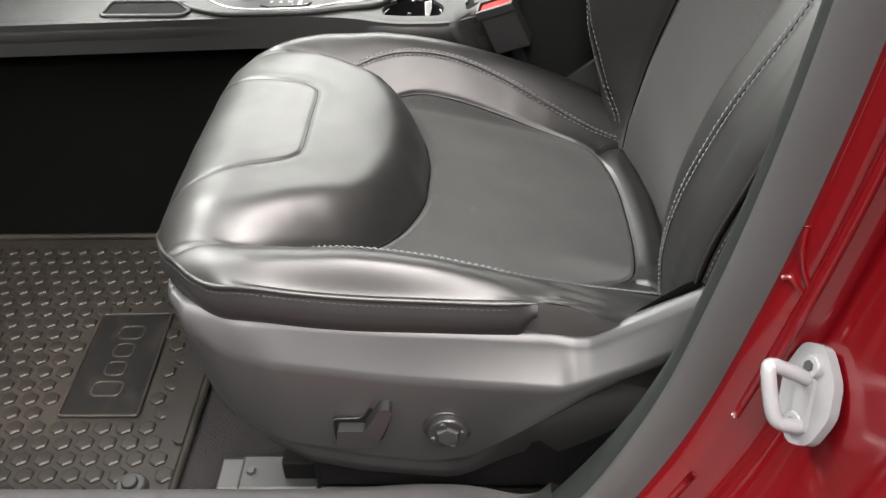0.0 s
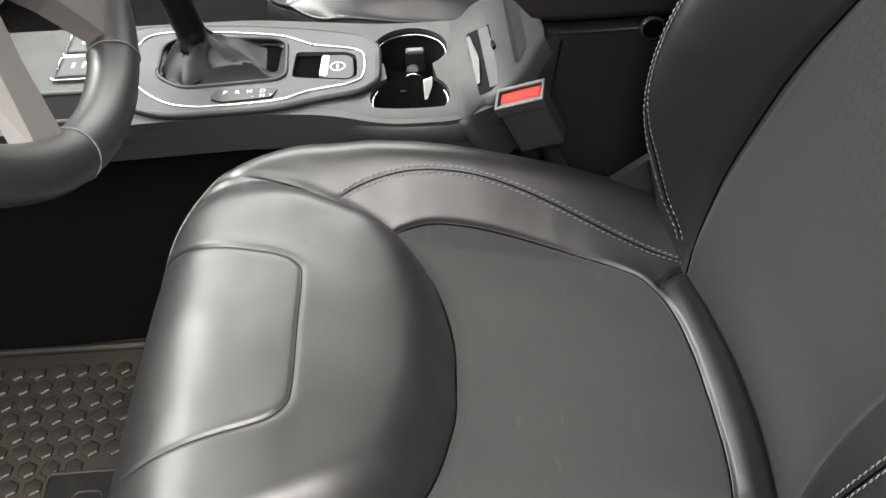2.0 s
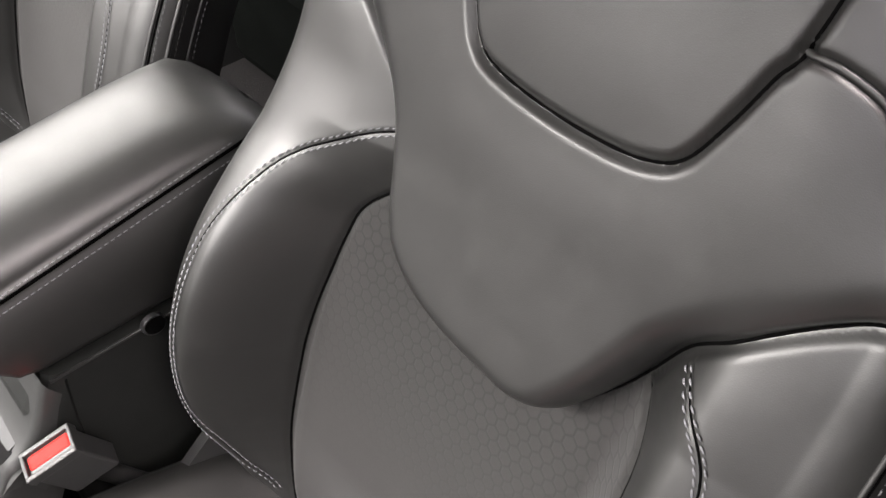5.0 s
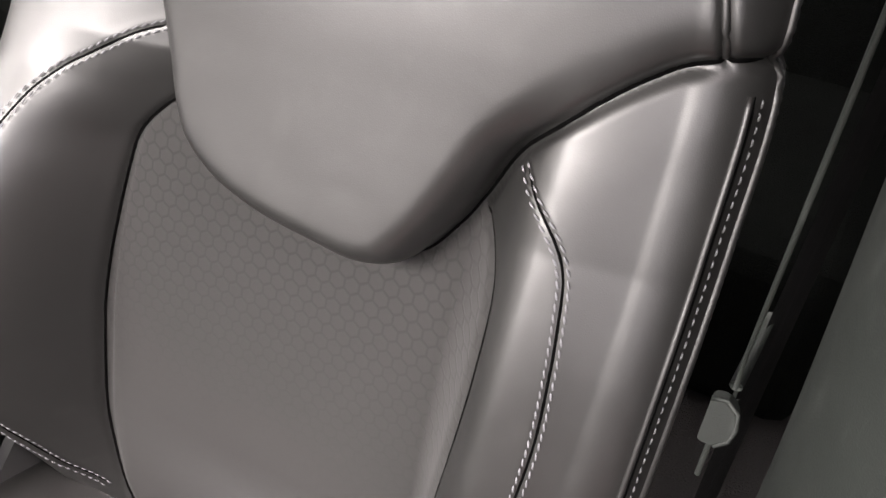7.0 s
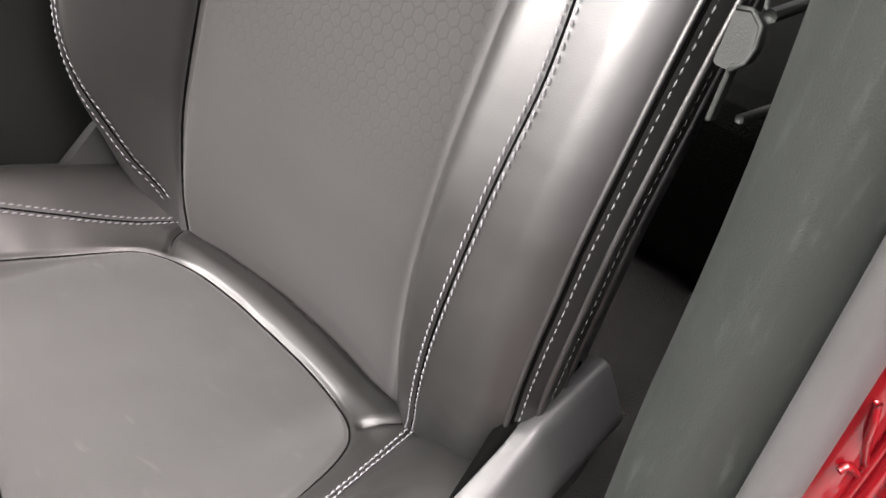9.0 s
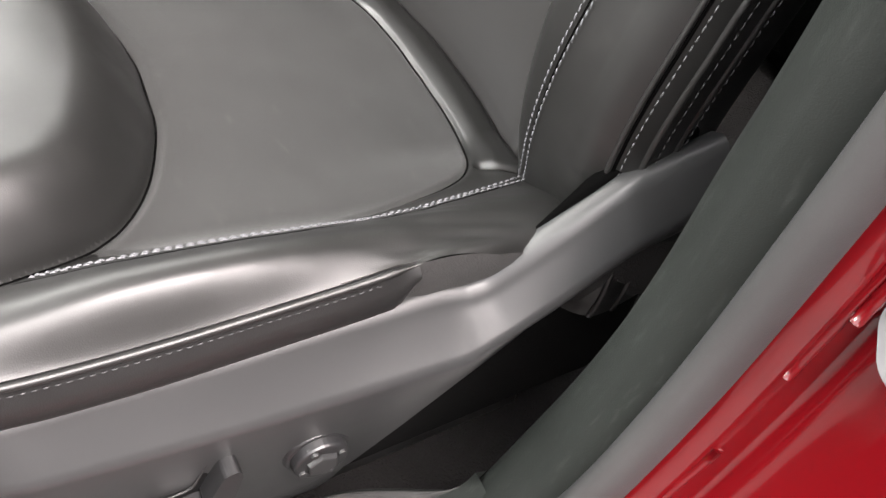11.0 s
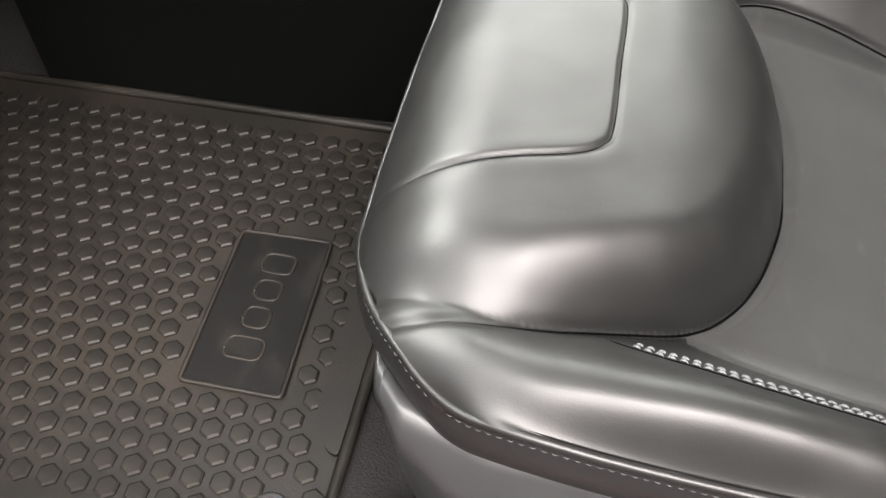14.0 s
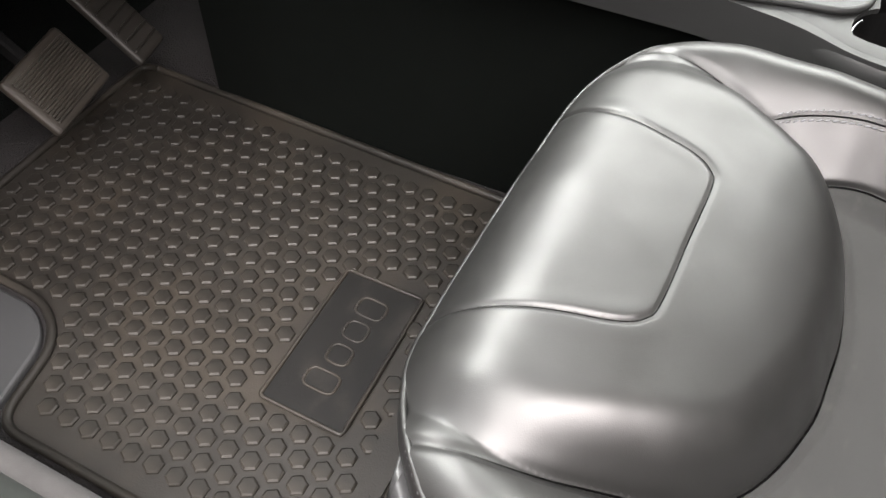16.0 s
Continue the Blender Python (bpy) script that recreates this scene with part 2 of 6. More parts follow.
def tube(name, line, r, mat, parent, label="", sides=8, closed=False):
    p = np.asarray(line, float)
    n = len(p)
    if closed:
        t = np.roll(p, -1, 0) - np.roll(p, 1, 0)
    else:
        t = np.gradient(p, axis=0)
    t /= np.linalg.norm(t, axis=1)[:, None] + 1e-12
    up = np.array([0.12, 0.21, 0.97])
    verts, faces = [], []
    rr = np.broadcast_to(np.asarray(r, float), (n,))
    a = np.cross(t, up)
    a /= np.linalg.norm(a, axis=1)[:, None] + 1e-12
    b = np.cross(t, a)
    for k in range(sides):
        w = 2 * math.pi * k / sides
        verts.append(p + rr[:, None] * (math.cos(w) * a + math.sin(w) * b))
    verts = np.stack(verts, 1).reshape(-1, 3)
    last = n if closed else n - 1
    for i in range(last):
        i2 = (i + 1) % n
        for k in range(sides):
            k2 = (k + 1) % sides
            faces.append((i * sides + k, i * sides + k2, i2 * sides + k2, i2 * sides + k))
    if not closed:
        faces.append(tuple(range(sides)))
        faces.append(tuple((n - 1) * sides + k for k in reversed(range(sides))))
    return part_py(name, verts, faces, mat, parent, label)


def stitch_run(name, pts, nrm, mat, parent, length=0.0048, width=0.0011, label="", lift=0.0004, slant=0.0):
    """A run of single thread stitches lying on a surface, joined into one mesh."""
    verts, faces = [], []
    for i in range(len(pts) - 1):
        t = pts[i + 1] - pts[i]
        ln = np.linalg.norm(t)
        if ln < 1e-9:
            continue
        t = t / ln
        n = nrm[i] / (np.linalg.norm(nrm[i]) + 1e-12)
        s = np.cross(n, t)
        t = t + slant * s
        c = (pts[i] + pts[i + 1]) / 2 + n * lift
        h = length / 2
        base = len(verts)
        verts.append(c - t * h - n * 0.0006)
        for u in (-0.6, 0.0, 0.6):
            wd = width * (0.85 if u else 1.0)
            ht = width * (0.5 if u else 0.75)
            verts += [c + t * h * u - s * wd / 2, c + t * h * u + n * ht, c + t * h * u + s * wd / 2]
        verts.append(c + t * h - n * 0.0006)
        faces += [(base, base + 2, base + 1), (base, base + 3, base + 2)]
        for k in (1, 4):
            faces += [(base + k, base + k + 1, base + k + 4, base + k + 3), (base + k + 1, base + k + 2, base + k + 5, base + k + 4)]
        faces += [(base + 10, base + 7, base + 8), (base + 10, base + 8, base + 9)]
    return part_py(name, verts, faces, mat, parent, label)


def loft(name, sections, mat, parent, label="", closed=True, caps=True, smooth=True):
    """A skin over sections of equally many points."""
    P = np.array(sections, float)
    n, m = P.shape[:2]
    faces = []
    for i in range(n - 1):
        for k in range(m if closed else m - 1):
            k2 = (k + 1) % m
            faces.append((i * m + k, i * m + k2, (i + 1) * m + k2, (i + 1) * m + k))
    if caps and closed:
        faces.append(tuple(reversed(range(m))))
        faces.append(tuple((n - 1) * m + k for k in range(m)))
    ob = part_py(name, P.reshape(-1, 3), faces, mat, parent, label, smooth)
    bm = bmesh.new()
    bm.from_mesh(ob.data)
    bmesh.ops.recalc_face_normals(bm, faces=bm.faces)
    bm.to_mesh(ob.data)
    bm.free()
    return ob


def box_bm(size, at=(0, 0, 0), bevel=0.003, seg=2, turn=None):
    bm = bmesh.new()
    bmesh.ops.create_cube(bm, size=1.0)
    bmesh.ops.scale(bm, vec=size, verts=bm.verts)
    if bevel > 0:
        bmesh.ops.bevel(bm, geom=bm.edges[:], offset=bevel, segments=seg, profile=0.5, affect="EDGES")
    if turn is not None:
        bmesh.ops.transform(bm, matrix=turn, verts=bm.verts)
    bmesh.ops.translate(bm, vec=at, verts=bm.verts)
    return bm


def box(name, size, at, mat, parent, bevel=0.003, label="", turn=None, seg=2):
    return part(name, box_bm(size, at, bevel, seg, turn), mat, parent, label, smooth=False)


def prism_bm(outline, z0, z1, bevel=0.0, seg=2):
    """A flat outline drawn up from z0 to z1, its upper edge rounded."""
    bm = bmesh.new()
    vs = [bm.verts.new((x, y, z0)) for x, y in outline]
    f = bm.faces.new(vs)
    r = bmesh.ops.extrude_face_region(bm, geom=[f])
    top = [v for v in r["geom"] if isinstance(v, bmesh.types.BMVert)]
    for v in top:
        v.co.z = z1
    if bevel > 0:
        es = [e for e in bm.edges if e.verts[0].co.z == z1 and e.verts[1].co.z == z1]
        bmesh.ops.bevel(bm, geom=es, offset=bevel, segments=seg, profile=0.5, affect="EDGES")
    return bm


def rounded(outline, r, n=5):
    """An outline with its corners rounded."""
    out = []
    k = len(outline)
    for i in range(k):
        p0, p1, p2 = (Vector(outline[(i + d) % k]) for d in (-1, 0, 1))
        a, b = (p0 - p1), (p2 - p1)
        ra = min(r, a.length * 0.45, b.length * 0.45)
        s, e = p1 + a.normalized() * ra, p1 + b.normalized() * ra
        for j in range(n + 1):
            t = j / n
            out.append(tuple((1 - t) ** 2 * s + 2 * t * (1 - t) * p1 + t * t * e))
    return out


def cyl_bm(r0, r1, h, seg=32, turn=None, at=(0, 0, 0), bevel=0.0):
    bm = bmesh.new()
    bmesh.ops.create_cone(bm, cap_ends=True, segments=seg, radius1=r0, radius2=r1, depth=h)
    if bevel > 0:
        es = [e for e in bm.edges if abs(e.verts[0].co.z - e.verts[1].co.z) < 1e-6]
        bmesh.ops.bevel(bm, geom=es, offset=bevel, segments=2, profile=0.5, affect="EDGES")
    if turn is not None:
        bmesh.ops.transform(bm, matrix=turn, verts=bm.verts)
    bmesh.ops.translate(bm, vec=at, verts=bm.verts)
    return bm

# ---- driver's seat: cushion ----
def mirror_line(half):
    """Half a seam, drawn from the middle outwards, made whole."""
    h = np.array(half, float)
    other = h[::-1] * (1, -1)
    return np.vstack([other[:-1], h]) if abs(h[0, 1]) < 1e-9 else np.vstack([other, h])


ROLL_HALF = spline([(0.216, 0.0), (0.217, 0.045), (0.206, 0.100), (0.185, 0.140), (0.158, 0.166), (0.108, 0.187), (0.062, 0.203), (0.026, 0.219), (0.000, 0.232), (-0.030, 0.240)], 10)
PANEL_HALF = spline([(0.094, 0.0), (0.094, 0.055), (0.089, 0.070), (0.074, 0.081), (0.040, 0.093), (0.005, 0.108), (-0.030, 0.120), (-0.09, 0.128)], 10)
FABRIC_HALF = spline([(0.445, 0.0), (0.443, 0.055), (0.436, 0.100), (0.421, 0.133), (0.397, 0.152), (0.34, 0.165), (0.27, 0.175), (0.21, 0.177), (0.175, 0.170), (0.150, 0.158)], 10)
STITCH_SIDE = spline([(0.098, 0.184), (0.135, 0.200), (0.185, 0.211), (0.240, 0.213), (0.30, 0.206), (0.38, 0.188), (0.478, 0.163)], 12)
TUCK_SIDE = spline([(0.430, 0.137), (0.447, 0.152), (0.474, 0.166)], 8)
ROLL_OUT = spline([(0.216, 0.0), (0.213, 0.040), (0.196, 0.094), (0.175, 0.131), (0.151, 0.153), (0.108, 0.174), (0.062, 0.195), (0.026, 0.214), (0.000, 0.229), (-0.030, 0.240)], 10) * (1, -1)
ROLL = np.vstack([ROLL_OUT[:0:-1], ROLL_HALF])
PANEL = mirror_line(PANEL_HALF)
PANEL[:, 1] -= 0.008 * smooth01(-PANEL[:, 1], 0.03, 0.08)
PANEL[:, 0] -= 0.004 * smooth01(PANEL[:, 0], 0.03, 0.08)
FABRIC_LINE = mirror_line(FABRIC_HALF)
ROLL_POLY = np.vstack([ROLL, [(-0.3, 0.240), (-0.3, -0.240)]])
FABRIC_POLY = FABRIC_LINE
PANEL_POLY = np.vstack([PANEL, [(-0.3, 0.128), (-0.3, -0.136)]])
FRONT_R, SIDE_R = 0.078, 0.036


def cushion_height(x, y):
    ay = np.abs(y)
    mid = np.maximum(x, 0.0)
    low = 0.318 - 0.235 * (mid - 0.18) - 0.006 * (1 - np.clip(ay / 0.15, 0, 1) ** 2)
    # the cover rolls down behind the insert, into the gap before the backrest
    gap = 0.494 - 0.024 * np.clip(ay / 0.165, 0, 1) ** 2
    low = low + 0.009 * smooth01(x, gap - 0.05, gap - 0.03) * smooth01(-ay, -0.19, -0.10) - 0.045 * smooth01(x, gap - 0.020, gap + 0.012) * smooth01(-ay, -0.165, -0.115)
    bump = curve(x, [0.0, 0.10, 0.16, 0.22, 0.30, 0.40, 0.48, 0.56], [0.030, 0.052, 0.067, 0.072, 0.068, 0.052, 0.032, 0.020])
    side = low + bump * smooth01(ay, 0.150, 0.240)
    roll = 0.392 - 1.75 * np.maximum(x - 0.055, 0) ** 2 - 0.10 * np.maximum(ay - 0.14, 0) ** 1.5
    d = distance_to(ROLL, x, y)
    d = np.where(inside(ROLL_POLY, x, y), d, -d)
    k = np.clip(d / 0.046, 0, 1)
    k = 1 - (1 - k) ** 2.6
    return side * (1 - k) + roll * k


def cushion_point(X, Y, relief=True):
    """From the unrolled cover (X back, Y across) to the place in the room."""
    X, Y = np.asarray(X, float), np.asarray(Y, float)
    xf = 0.022 + 0.14 * np.minimum(np.abs(Y), 0.25) ** 2
    ye = 0.226
    tx, ty = np.minimum((xf - X) / FRONT_R, 1.6), np.minimum((np.abs(Y) - ye) / SIDE_R, 1.6)
    # both bends begin gently
    fx, fy = (tx + np.sqrt(tx * tx + 0.16)) / 2, (ty + np.sqrt(ty * ty + 0.07)) / 2
    xe, ya = xf - FRONT_R * tx, ye + SIDE_R * ty
    xc, yc = xe + FRONT_R * fx, np.sign(Y) * (ya - SIDE_R * fy)
    z = cushion_height(xc, yc) - FRONT_R * (1 - np.cos(fx)) - SIDE_R * (1 - np.cos(fy))
    x = xe + FRONT_R * (fx - np.sin(fx))
    y = np.sign(Y) * (ya - SIDE_R * (fy - np.sin(fy)))
    y = y * (1 - 0.11 * smooth01(-X, -0.08, 0.03))
    # the outboard edge climbs towards the backrest
    z = z + (0.009 * smooth01(X, 0.20, 0.32) + 0.010 * smooth01(X, 0.31, 0.45)) * smooth01(-Y, 0.225, 0.268)
    z = z + 0.019 * smooth01(X, 0.29, 0.45) * smooth01(-Y, 0.09, 0.165)
    # the piped rim runs in one even line under the outboard side
    even = np.interp(x, [0.0, 0.03, 0.06, 0.10, 0.15, 0.20, 0.25, 0.31, 0.36, 0.45], [0.386, 0.376, 0.369, 0.362, 0.356, 0.352, 0.349, 0.347, 0.352, 0.370])
    z = z + (even - z) * smooth01(-Y, 0.236, 0.269) * smooth01(X, 0.02, 0.07) * smooth01(-X, -0.40, -0.32)
    return np.stack([x, y, z], -1)


def cushion_relief(X, Y):
    """How far the cover stands out or sinks in along its normal, by the seams."""
    g = np.zeros(np.shape(X))
    dr, dp, df = distance_to(ROLL, X, Y), distance_to(PANEL, X, Y), distance_to(FABRIC_LINE, X, Y)
    g -= 0.0028 * np.exp(-(dr / 0.004) ** 2) - 0.002 * (1 - np.exp(-(dr / 0.02) ** 2))
    off_roll = np.where(inside(ROLL_POLY, X, Y), 0.0, smooth01(dr, 0.0, 0.005))
    g -= 0.0024 * np.exp(-(dp / 0.0019) ** 2) - 0.0004 * np.exp(-((dp - 0.008) / 0.007) ** 2)
    g -= (0.0034 * np.exp(-(df / 0.0026) ** 2) - 0.0030 * (1 - np.exp(-(df / 0.022) ** 2)) * inside(FABRIC_POLY, X, Y)) * off_roll
    for s in (1, -1):
        ds = distance_to(STITCH_SIDE * (1, s), X, Y)
        g -= (0.0007 * np.exp(-(ds / 0.0016) ** 2) - 0.0002 * np.exp(-((ds - 0.0035) / 0.0025) ** 2)) * off_roll
        dt = distance_to(TUCK_SIDE * (1, s), X, Y)
        g -= 0.004 * np.exp(-(dt / 0.004) ** 2)
    return g


def normals_of(P):
    a, b = np.gradient(P, axis=0), np.gradient(P, axis=1)
    n = np.cross(a, b)
    return n / (np.linalg.norm(n, axis=-1)[..., None] + 1e-12)


def signed(line, poly, x, y):
    """Distance to a seam, positive inside the panel that it bounds."""
    d = distance_to(line, x, y)
    return np.where(inside(poly, x, y), d, -d)


def cut_sheet(name, X, Y, sides, place, mat, parent, label=""):
    """The part of a cover on the chosen sides of its seams, cut cleanly along them."""
    n, m = X.shape
    ok = np.ones((n - 1, m - 1), bool)
    mixed = np.zeros((n - 1, m - 1), bool)
    for d in sides:
        c = np.stack([d[:-1, :-1], d[1:, :-1], d[1:, 1:], d[:-1, 1:]])
        ok &= (c > 0).any(0)
        mixed |= (c > 0).any(0) & (c <= 0).any(0)
    whole = sheet_faces(n, m, ok & ~mixed)
    uv = np.stack([X.ravel(), Y.ravel()], 1)
    flat = [d.ravel() for d in sides]
    extra, cache, faces = [], {}, [tuple(f) for f in whole.tolist()]
    values = {}

    def value(k, v):
        return flat[k][v] if v < n * m else values[v][k]

    def where(v):
        return uv[v] if v < n * m else extra[v - n * m]

    for f in sheet_faces(n, m, ok & mixed).tolist():
        for k in range(len(sides)):
            out = []
            for i, v in enumerate(f):
                w = f[(i + 1) % len(f)]
                dv, dw = value(k, v), value(k, w)
                if dv > 0:
                    out.append(v)
                if (dv > 0) != (dw > 0):
                    key = (min(v, w), max(v, w), k)
                    if key not in cache:
                        t = dv / (dv - dw)
                        cache[key] = n * m + len(extra)
                        values[cache[key]] = [value(q, v) * (1 - t) + value(q, w) * t if q != k else 1e-9 for q in range(len(sides))]
                        extra.append(where(v) * (1 - t) + where(w) * t)
                    out.append(cache[key])
            f = out
            if len(f) < 3:
                break
        if len(f) >= 3:
            faces.append(tuple(f))
    allp = np.vstack([uv, np.array(extra).reshape(-1, 2)])
    used = sorted({v for f in faces for v in f})
    back = {v: i for i, v in enumerate(used)}
    used = np.array(used)
    grid, base = place[1]
    at, far = used[used < n * m], used[used >= n * m]
    P, N = grid.reshape(-1, 3)[at], base.reshape(-1, 3)[at]
    if len(far):
        p2, n2 = place[0](allp[far][:, 0], allp[far][:, 1])
        P, N = np.vstack([P, p2]), np.vstack([N, n2])
    ob = part_py(name, P, [tuple(back[v] for v in f) for f in faces], mat, parent, label)
    ob.data.normals_split_custom_set_from_vertices([tuple(v) for v in N])
    return ob


def placed(point, relief, wear, front, X, Y):
    """Places and normals on a cover with its relief, by small steps."""
    def full(X, Y):
        e = 0.008
        P = point(X, Y)
        n = np.cross(point(X + e, Y) - point(X - e, Y), point(X, Y + e) - point(X, Y - e))
        n /= np.linalg.norm(n, axis=-1)[..., None] + 1e-12
        n *= np.where(n @ front < 0, -1, 1)[..., None]
        return P + n * (relief(X, Y) + wear(X, Y))[..., None], n

    def place(X, Y):
        e = 0.0006
        P, n0 = full(X, Y)
        a, b = full(X + e, Y)[0] - full(X - e, Y)[0], full(X, Y + e)[0] - full(X, Y - e)[0]
        n = np.cross(a, b)
        n /= np.linalg.norm(n, axis=-1)[..., None] + 1e-12
        n *= np.where(np.sum(n * n0, -1) < 0, -1, 1)[..., None]
        return P, n
    P, n = full(X, Y)
    n2 = normals_of(P)
    n2 *= np.where(np.sum(n * n2, -1) < 0, -1, 1)[..., None]
    return place, (P, n2)


def noise_at(X, Y, sx, sy, seed):
    v = [noise.noise(Vector((x * sx, y * sy, seed))) for x, y in zip(np.ravel(X), np.ravel(Y))]
    return np.array(v).reshape(np.shape(X))


def cushion_at(line, relief=0.0):
    """Places and normals along a seam on the cover."""
    X, Y = line[:, 0], line[:, 1]
    e = 0.008
    p = cushion_point(X, Y)
    n = np.cross(cushion_point(X + e, Y) - cushion_point(X - e, Y), cushion_point(X, Y + e) - cushion_point(X, Y - e))
    n /= np.linalg.norm(n, axis=1)[:, None] + 1e-12
    n *= np.where(n[:, 2] < 0, -1, 1)[:, None]
    return p + n * (relief + cushion_relief(X, Y) + cushion_wear(X, Y))[:, None], n


def offset_line(line, d):
    t = np.gradient(line, axis=0)
    t /= np.linalg.norm(t, axis=1)[:, None] + 1e-12
    return line + d * np.stack([-t[:, 1], t[:, 0]], 1)


def seam_gap(line, place, parent, r, outside=None, within=None, taper=0.012):
    """A near-black tube along a seam, for the shade in the cleft between two panels."""
    line = resample(np.asarray(line, float), 0.004)
    keep = np.ones(len(line), bool)
    if outside is not None:
        keep &= ~inside(outside, line[:, 0], line[:, 1])
    if within is not None:
        keep &= (line[:, 0] > within[0]) & (line[:, 0] < within[1]) & (np.abs(line[:, 1]) < within[2])
    runs = np.split(np.arange(len(line)), np.flatnonzero(np.diff(keep.astype(int))) + 1)
    for run in runs:
        if keep[run[0]] and len(run) > 3:
            ends = np.minimum(np.arange(len(run)), np.arange(len(run))[::-1]) * 0.004
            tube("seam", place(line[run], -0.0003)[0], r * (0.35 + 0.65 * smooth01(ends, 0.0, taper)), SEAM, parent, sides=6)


def cushion_wear(X, Y):
    """Soft dents of a worn cover, and long creases on the outboard side near the back."""
    g = 0.0011 * noise_at(X, Y, 16, 16, 3.0) + 0.00035 * noise_at(X, Y, 45, 30, 7.0)
    fold = smooth01(X, 0.25, 0.32) * smooth01(-X, -0.43, -0.36) * smooth01(-Y, 0.175, 0.20)
    return g + 0.0013 * fold * noise_at(X, Y + 0.25 * X, 18, 95, 21.0)


def build_cushion(seat):
    us = np.linspace(0, 1, 330)
    ys = np.linspace(-0.270, 0.270, 275)
    U, Y = np.meshgrid(us, ys, indexing="ij")
    low = -0.088 + 0.074 * smooth01(np.abs(Y), 0.10, 0.27) + 0.034 * smooth01(np.abs(Y), 0.225, 0.27)
    X = low + U * (0.56 - low)
    place = placed(cushion_point, cushion_relief, cushion_wear, np.array([-0.4, 0, 0.9]), X, Y)
    d_roll, d_pan = signed(ROLL, ROLL_POLY, X, Y), signed(PANEL, PANEL_POLY, X, Y)
    d_fab = signed(FABRIC_LINE, FABRIC_POLY, X, Y)
    # the seat's side and the roll close the cloth off where the seams end
    cut_sheet("cushion_cover", X, Y, [-d_roll, -d_fab], place, LEATHER, seat, "black leather cushion cover with raised sides")
    cut_sheet("front_roll", X, Y, [d_roll, -d_pan], place, LEATHER, seat, "smooth black leather front roll")
    cut_sheet("front_panel", X, Y, [d_pan], place, LEATHER, seat, "padded leather panel in the front roll")
    cut_sheet("cushion_insert", X, Y, [d_fab, -d_roll], place, FABRIC, seat, "charcoal woven cushion insert")
    edge = np.vstack([np.stack([X[::-1, 0], Y[::-1, 0]], 1), np.stack([X[0, 1:], Y[0, 1:]], 1), np.stack([X[1:, -1], Y[1:, -1]], 1)])
    rim = place[0](edge[:, 0], edge[:, 1])[0]
    for s in (1, -1):
        line = resample(STITCH_SIDE * (1, s), 0.0060)[3:]
        for off in (0.0028, -0.0028):
            p, n = cushion_at(offset_line(line, off), 0.0012)
            stitch_run("stitching", p, n, THREAD, seat, 0.0052, 0.0017, "grey contrast stitching", slant=0.22 * s)
    seam_gap(ROLL, cushion_at, seat, 0.0012, within=(0.005, 1, 0.230), taper=0.13)
    seam_gap(PANEL, cushion_at, seat, 0.0008, within=(-0.06, 1, 1))
    seam_gap(FABRIC_LINE, cushion_at, seat, 0.0012, outside=ROLL_POLY)
    for s in (1, -1):
        seam_gap(STITCH_SIDE * (1, s), cushion_at, seat, 0.0011, outside=ROLL_POLY)
        seam_gap(TUCK_SIDE * (1, s), cushion_at, seat, 0.0009)
    # piping round the lower edge of the cover, and the skirt under it
    rim = resample(rim, 0.004)
    # round the corner of the rim
    k = 7
    pad = np.vstack([np.repeat(rim[:1], k, 0), rim, np.repeat(rim[-1:], k, 0)])
    rim = np.stack([np.convolve(pad[:, c], np.ones(2 * k + 1) / (2 * k + 1), "valid") for c in range(3)], 1)
    centre = np.array([0.25, 0.0, 0.0])
    out = rim - centre
    out[:, 2] = 0
    tg = np.gradient(rim, axis=0)
    tg[:, 2] = 0
    nn = np.stack([tg[:, 1], -tg[:, 0], 0 * tg[:, 0]], 1)
    nn /= np.linalg.norm(nn, axis=1)[:, None] + 1e-12
    nn *= np.where(np.sum(nn * out, 1) < 0, -1, 1)[:, None]
    prof = [(-0.003, 0.002), (-0.001, -0.004), (0.003, -0.012), (0.004, -0.022), (0.002, -0.032), (-0.002, -0.040), (-0.010, -0.044)]
    full_rim, full_nn = rim, nn
    first = int(np.argmax(rim[:, 0] < 0.318))
    rim, nn = rim[first:], nn[first:]
    run = np.linalg.norm(rim - rim[0], axis=1)
    tube("piping", rim + (0, 0, 0.0005), 0.0024 * (0.3 + 0.7 * smooth01(run, 0.0, 0.02)), LEATHER, seat, "black leather piping", 8)
    arc = np.concatenate([[0], np.cumsum(np.linalg.norm(np.diff(rim, axis=0), axis=1))])
    taper = (0.40 + 0.60 * smooth01(arc, 0.0, 0.016))[:, None]
    S = np.stack([rim + nn * a + taper * np.array([0, 0, b]) for a, b in prof], 1)
    sheet("skirt", S, LEATHER_BAND, seat, "leather skirt band under the piping", flip=True)
    prof = [(-0.006, -0.040), (-0.004, -0.050), (-0.006, -0.062), (-0.008, -0.085), (-0.014, -0.11)]
    S = np.stack([rim + nn * a + np.array([0, 0, b]) for a, b in prof], 1)
    felt = [(0.0, 0.001), (0.001, -0.008), (0.0005, -0.02), (-0.004, -0.045), (-0.012, -0.08)]
    last = first + 13
    back_in = (0.0045 * smooth01(np.arange(last), first - 2, first + 4))[:, None]
    F = np.stack([full_rim[:last] + full_nn[:last] * (a - back_in) + np.array([0, 0, b]) for a, b in felt], 1)
    sheet("felt_patch", F, FELT, seat, "worn grey felt patch behind the skirt", flip=True)
    sheet("elastic_strip", S, ELASTIC, seat, "dull felt strip below the skirt", flip=True)
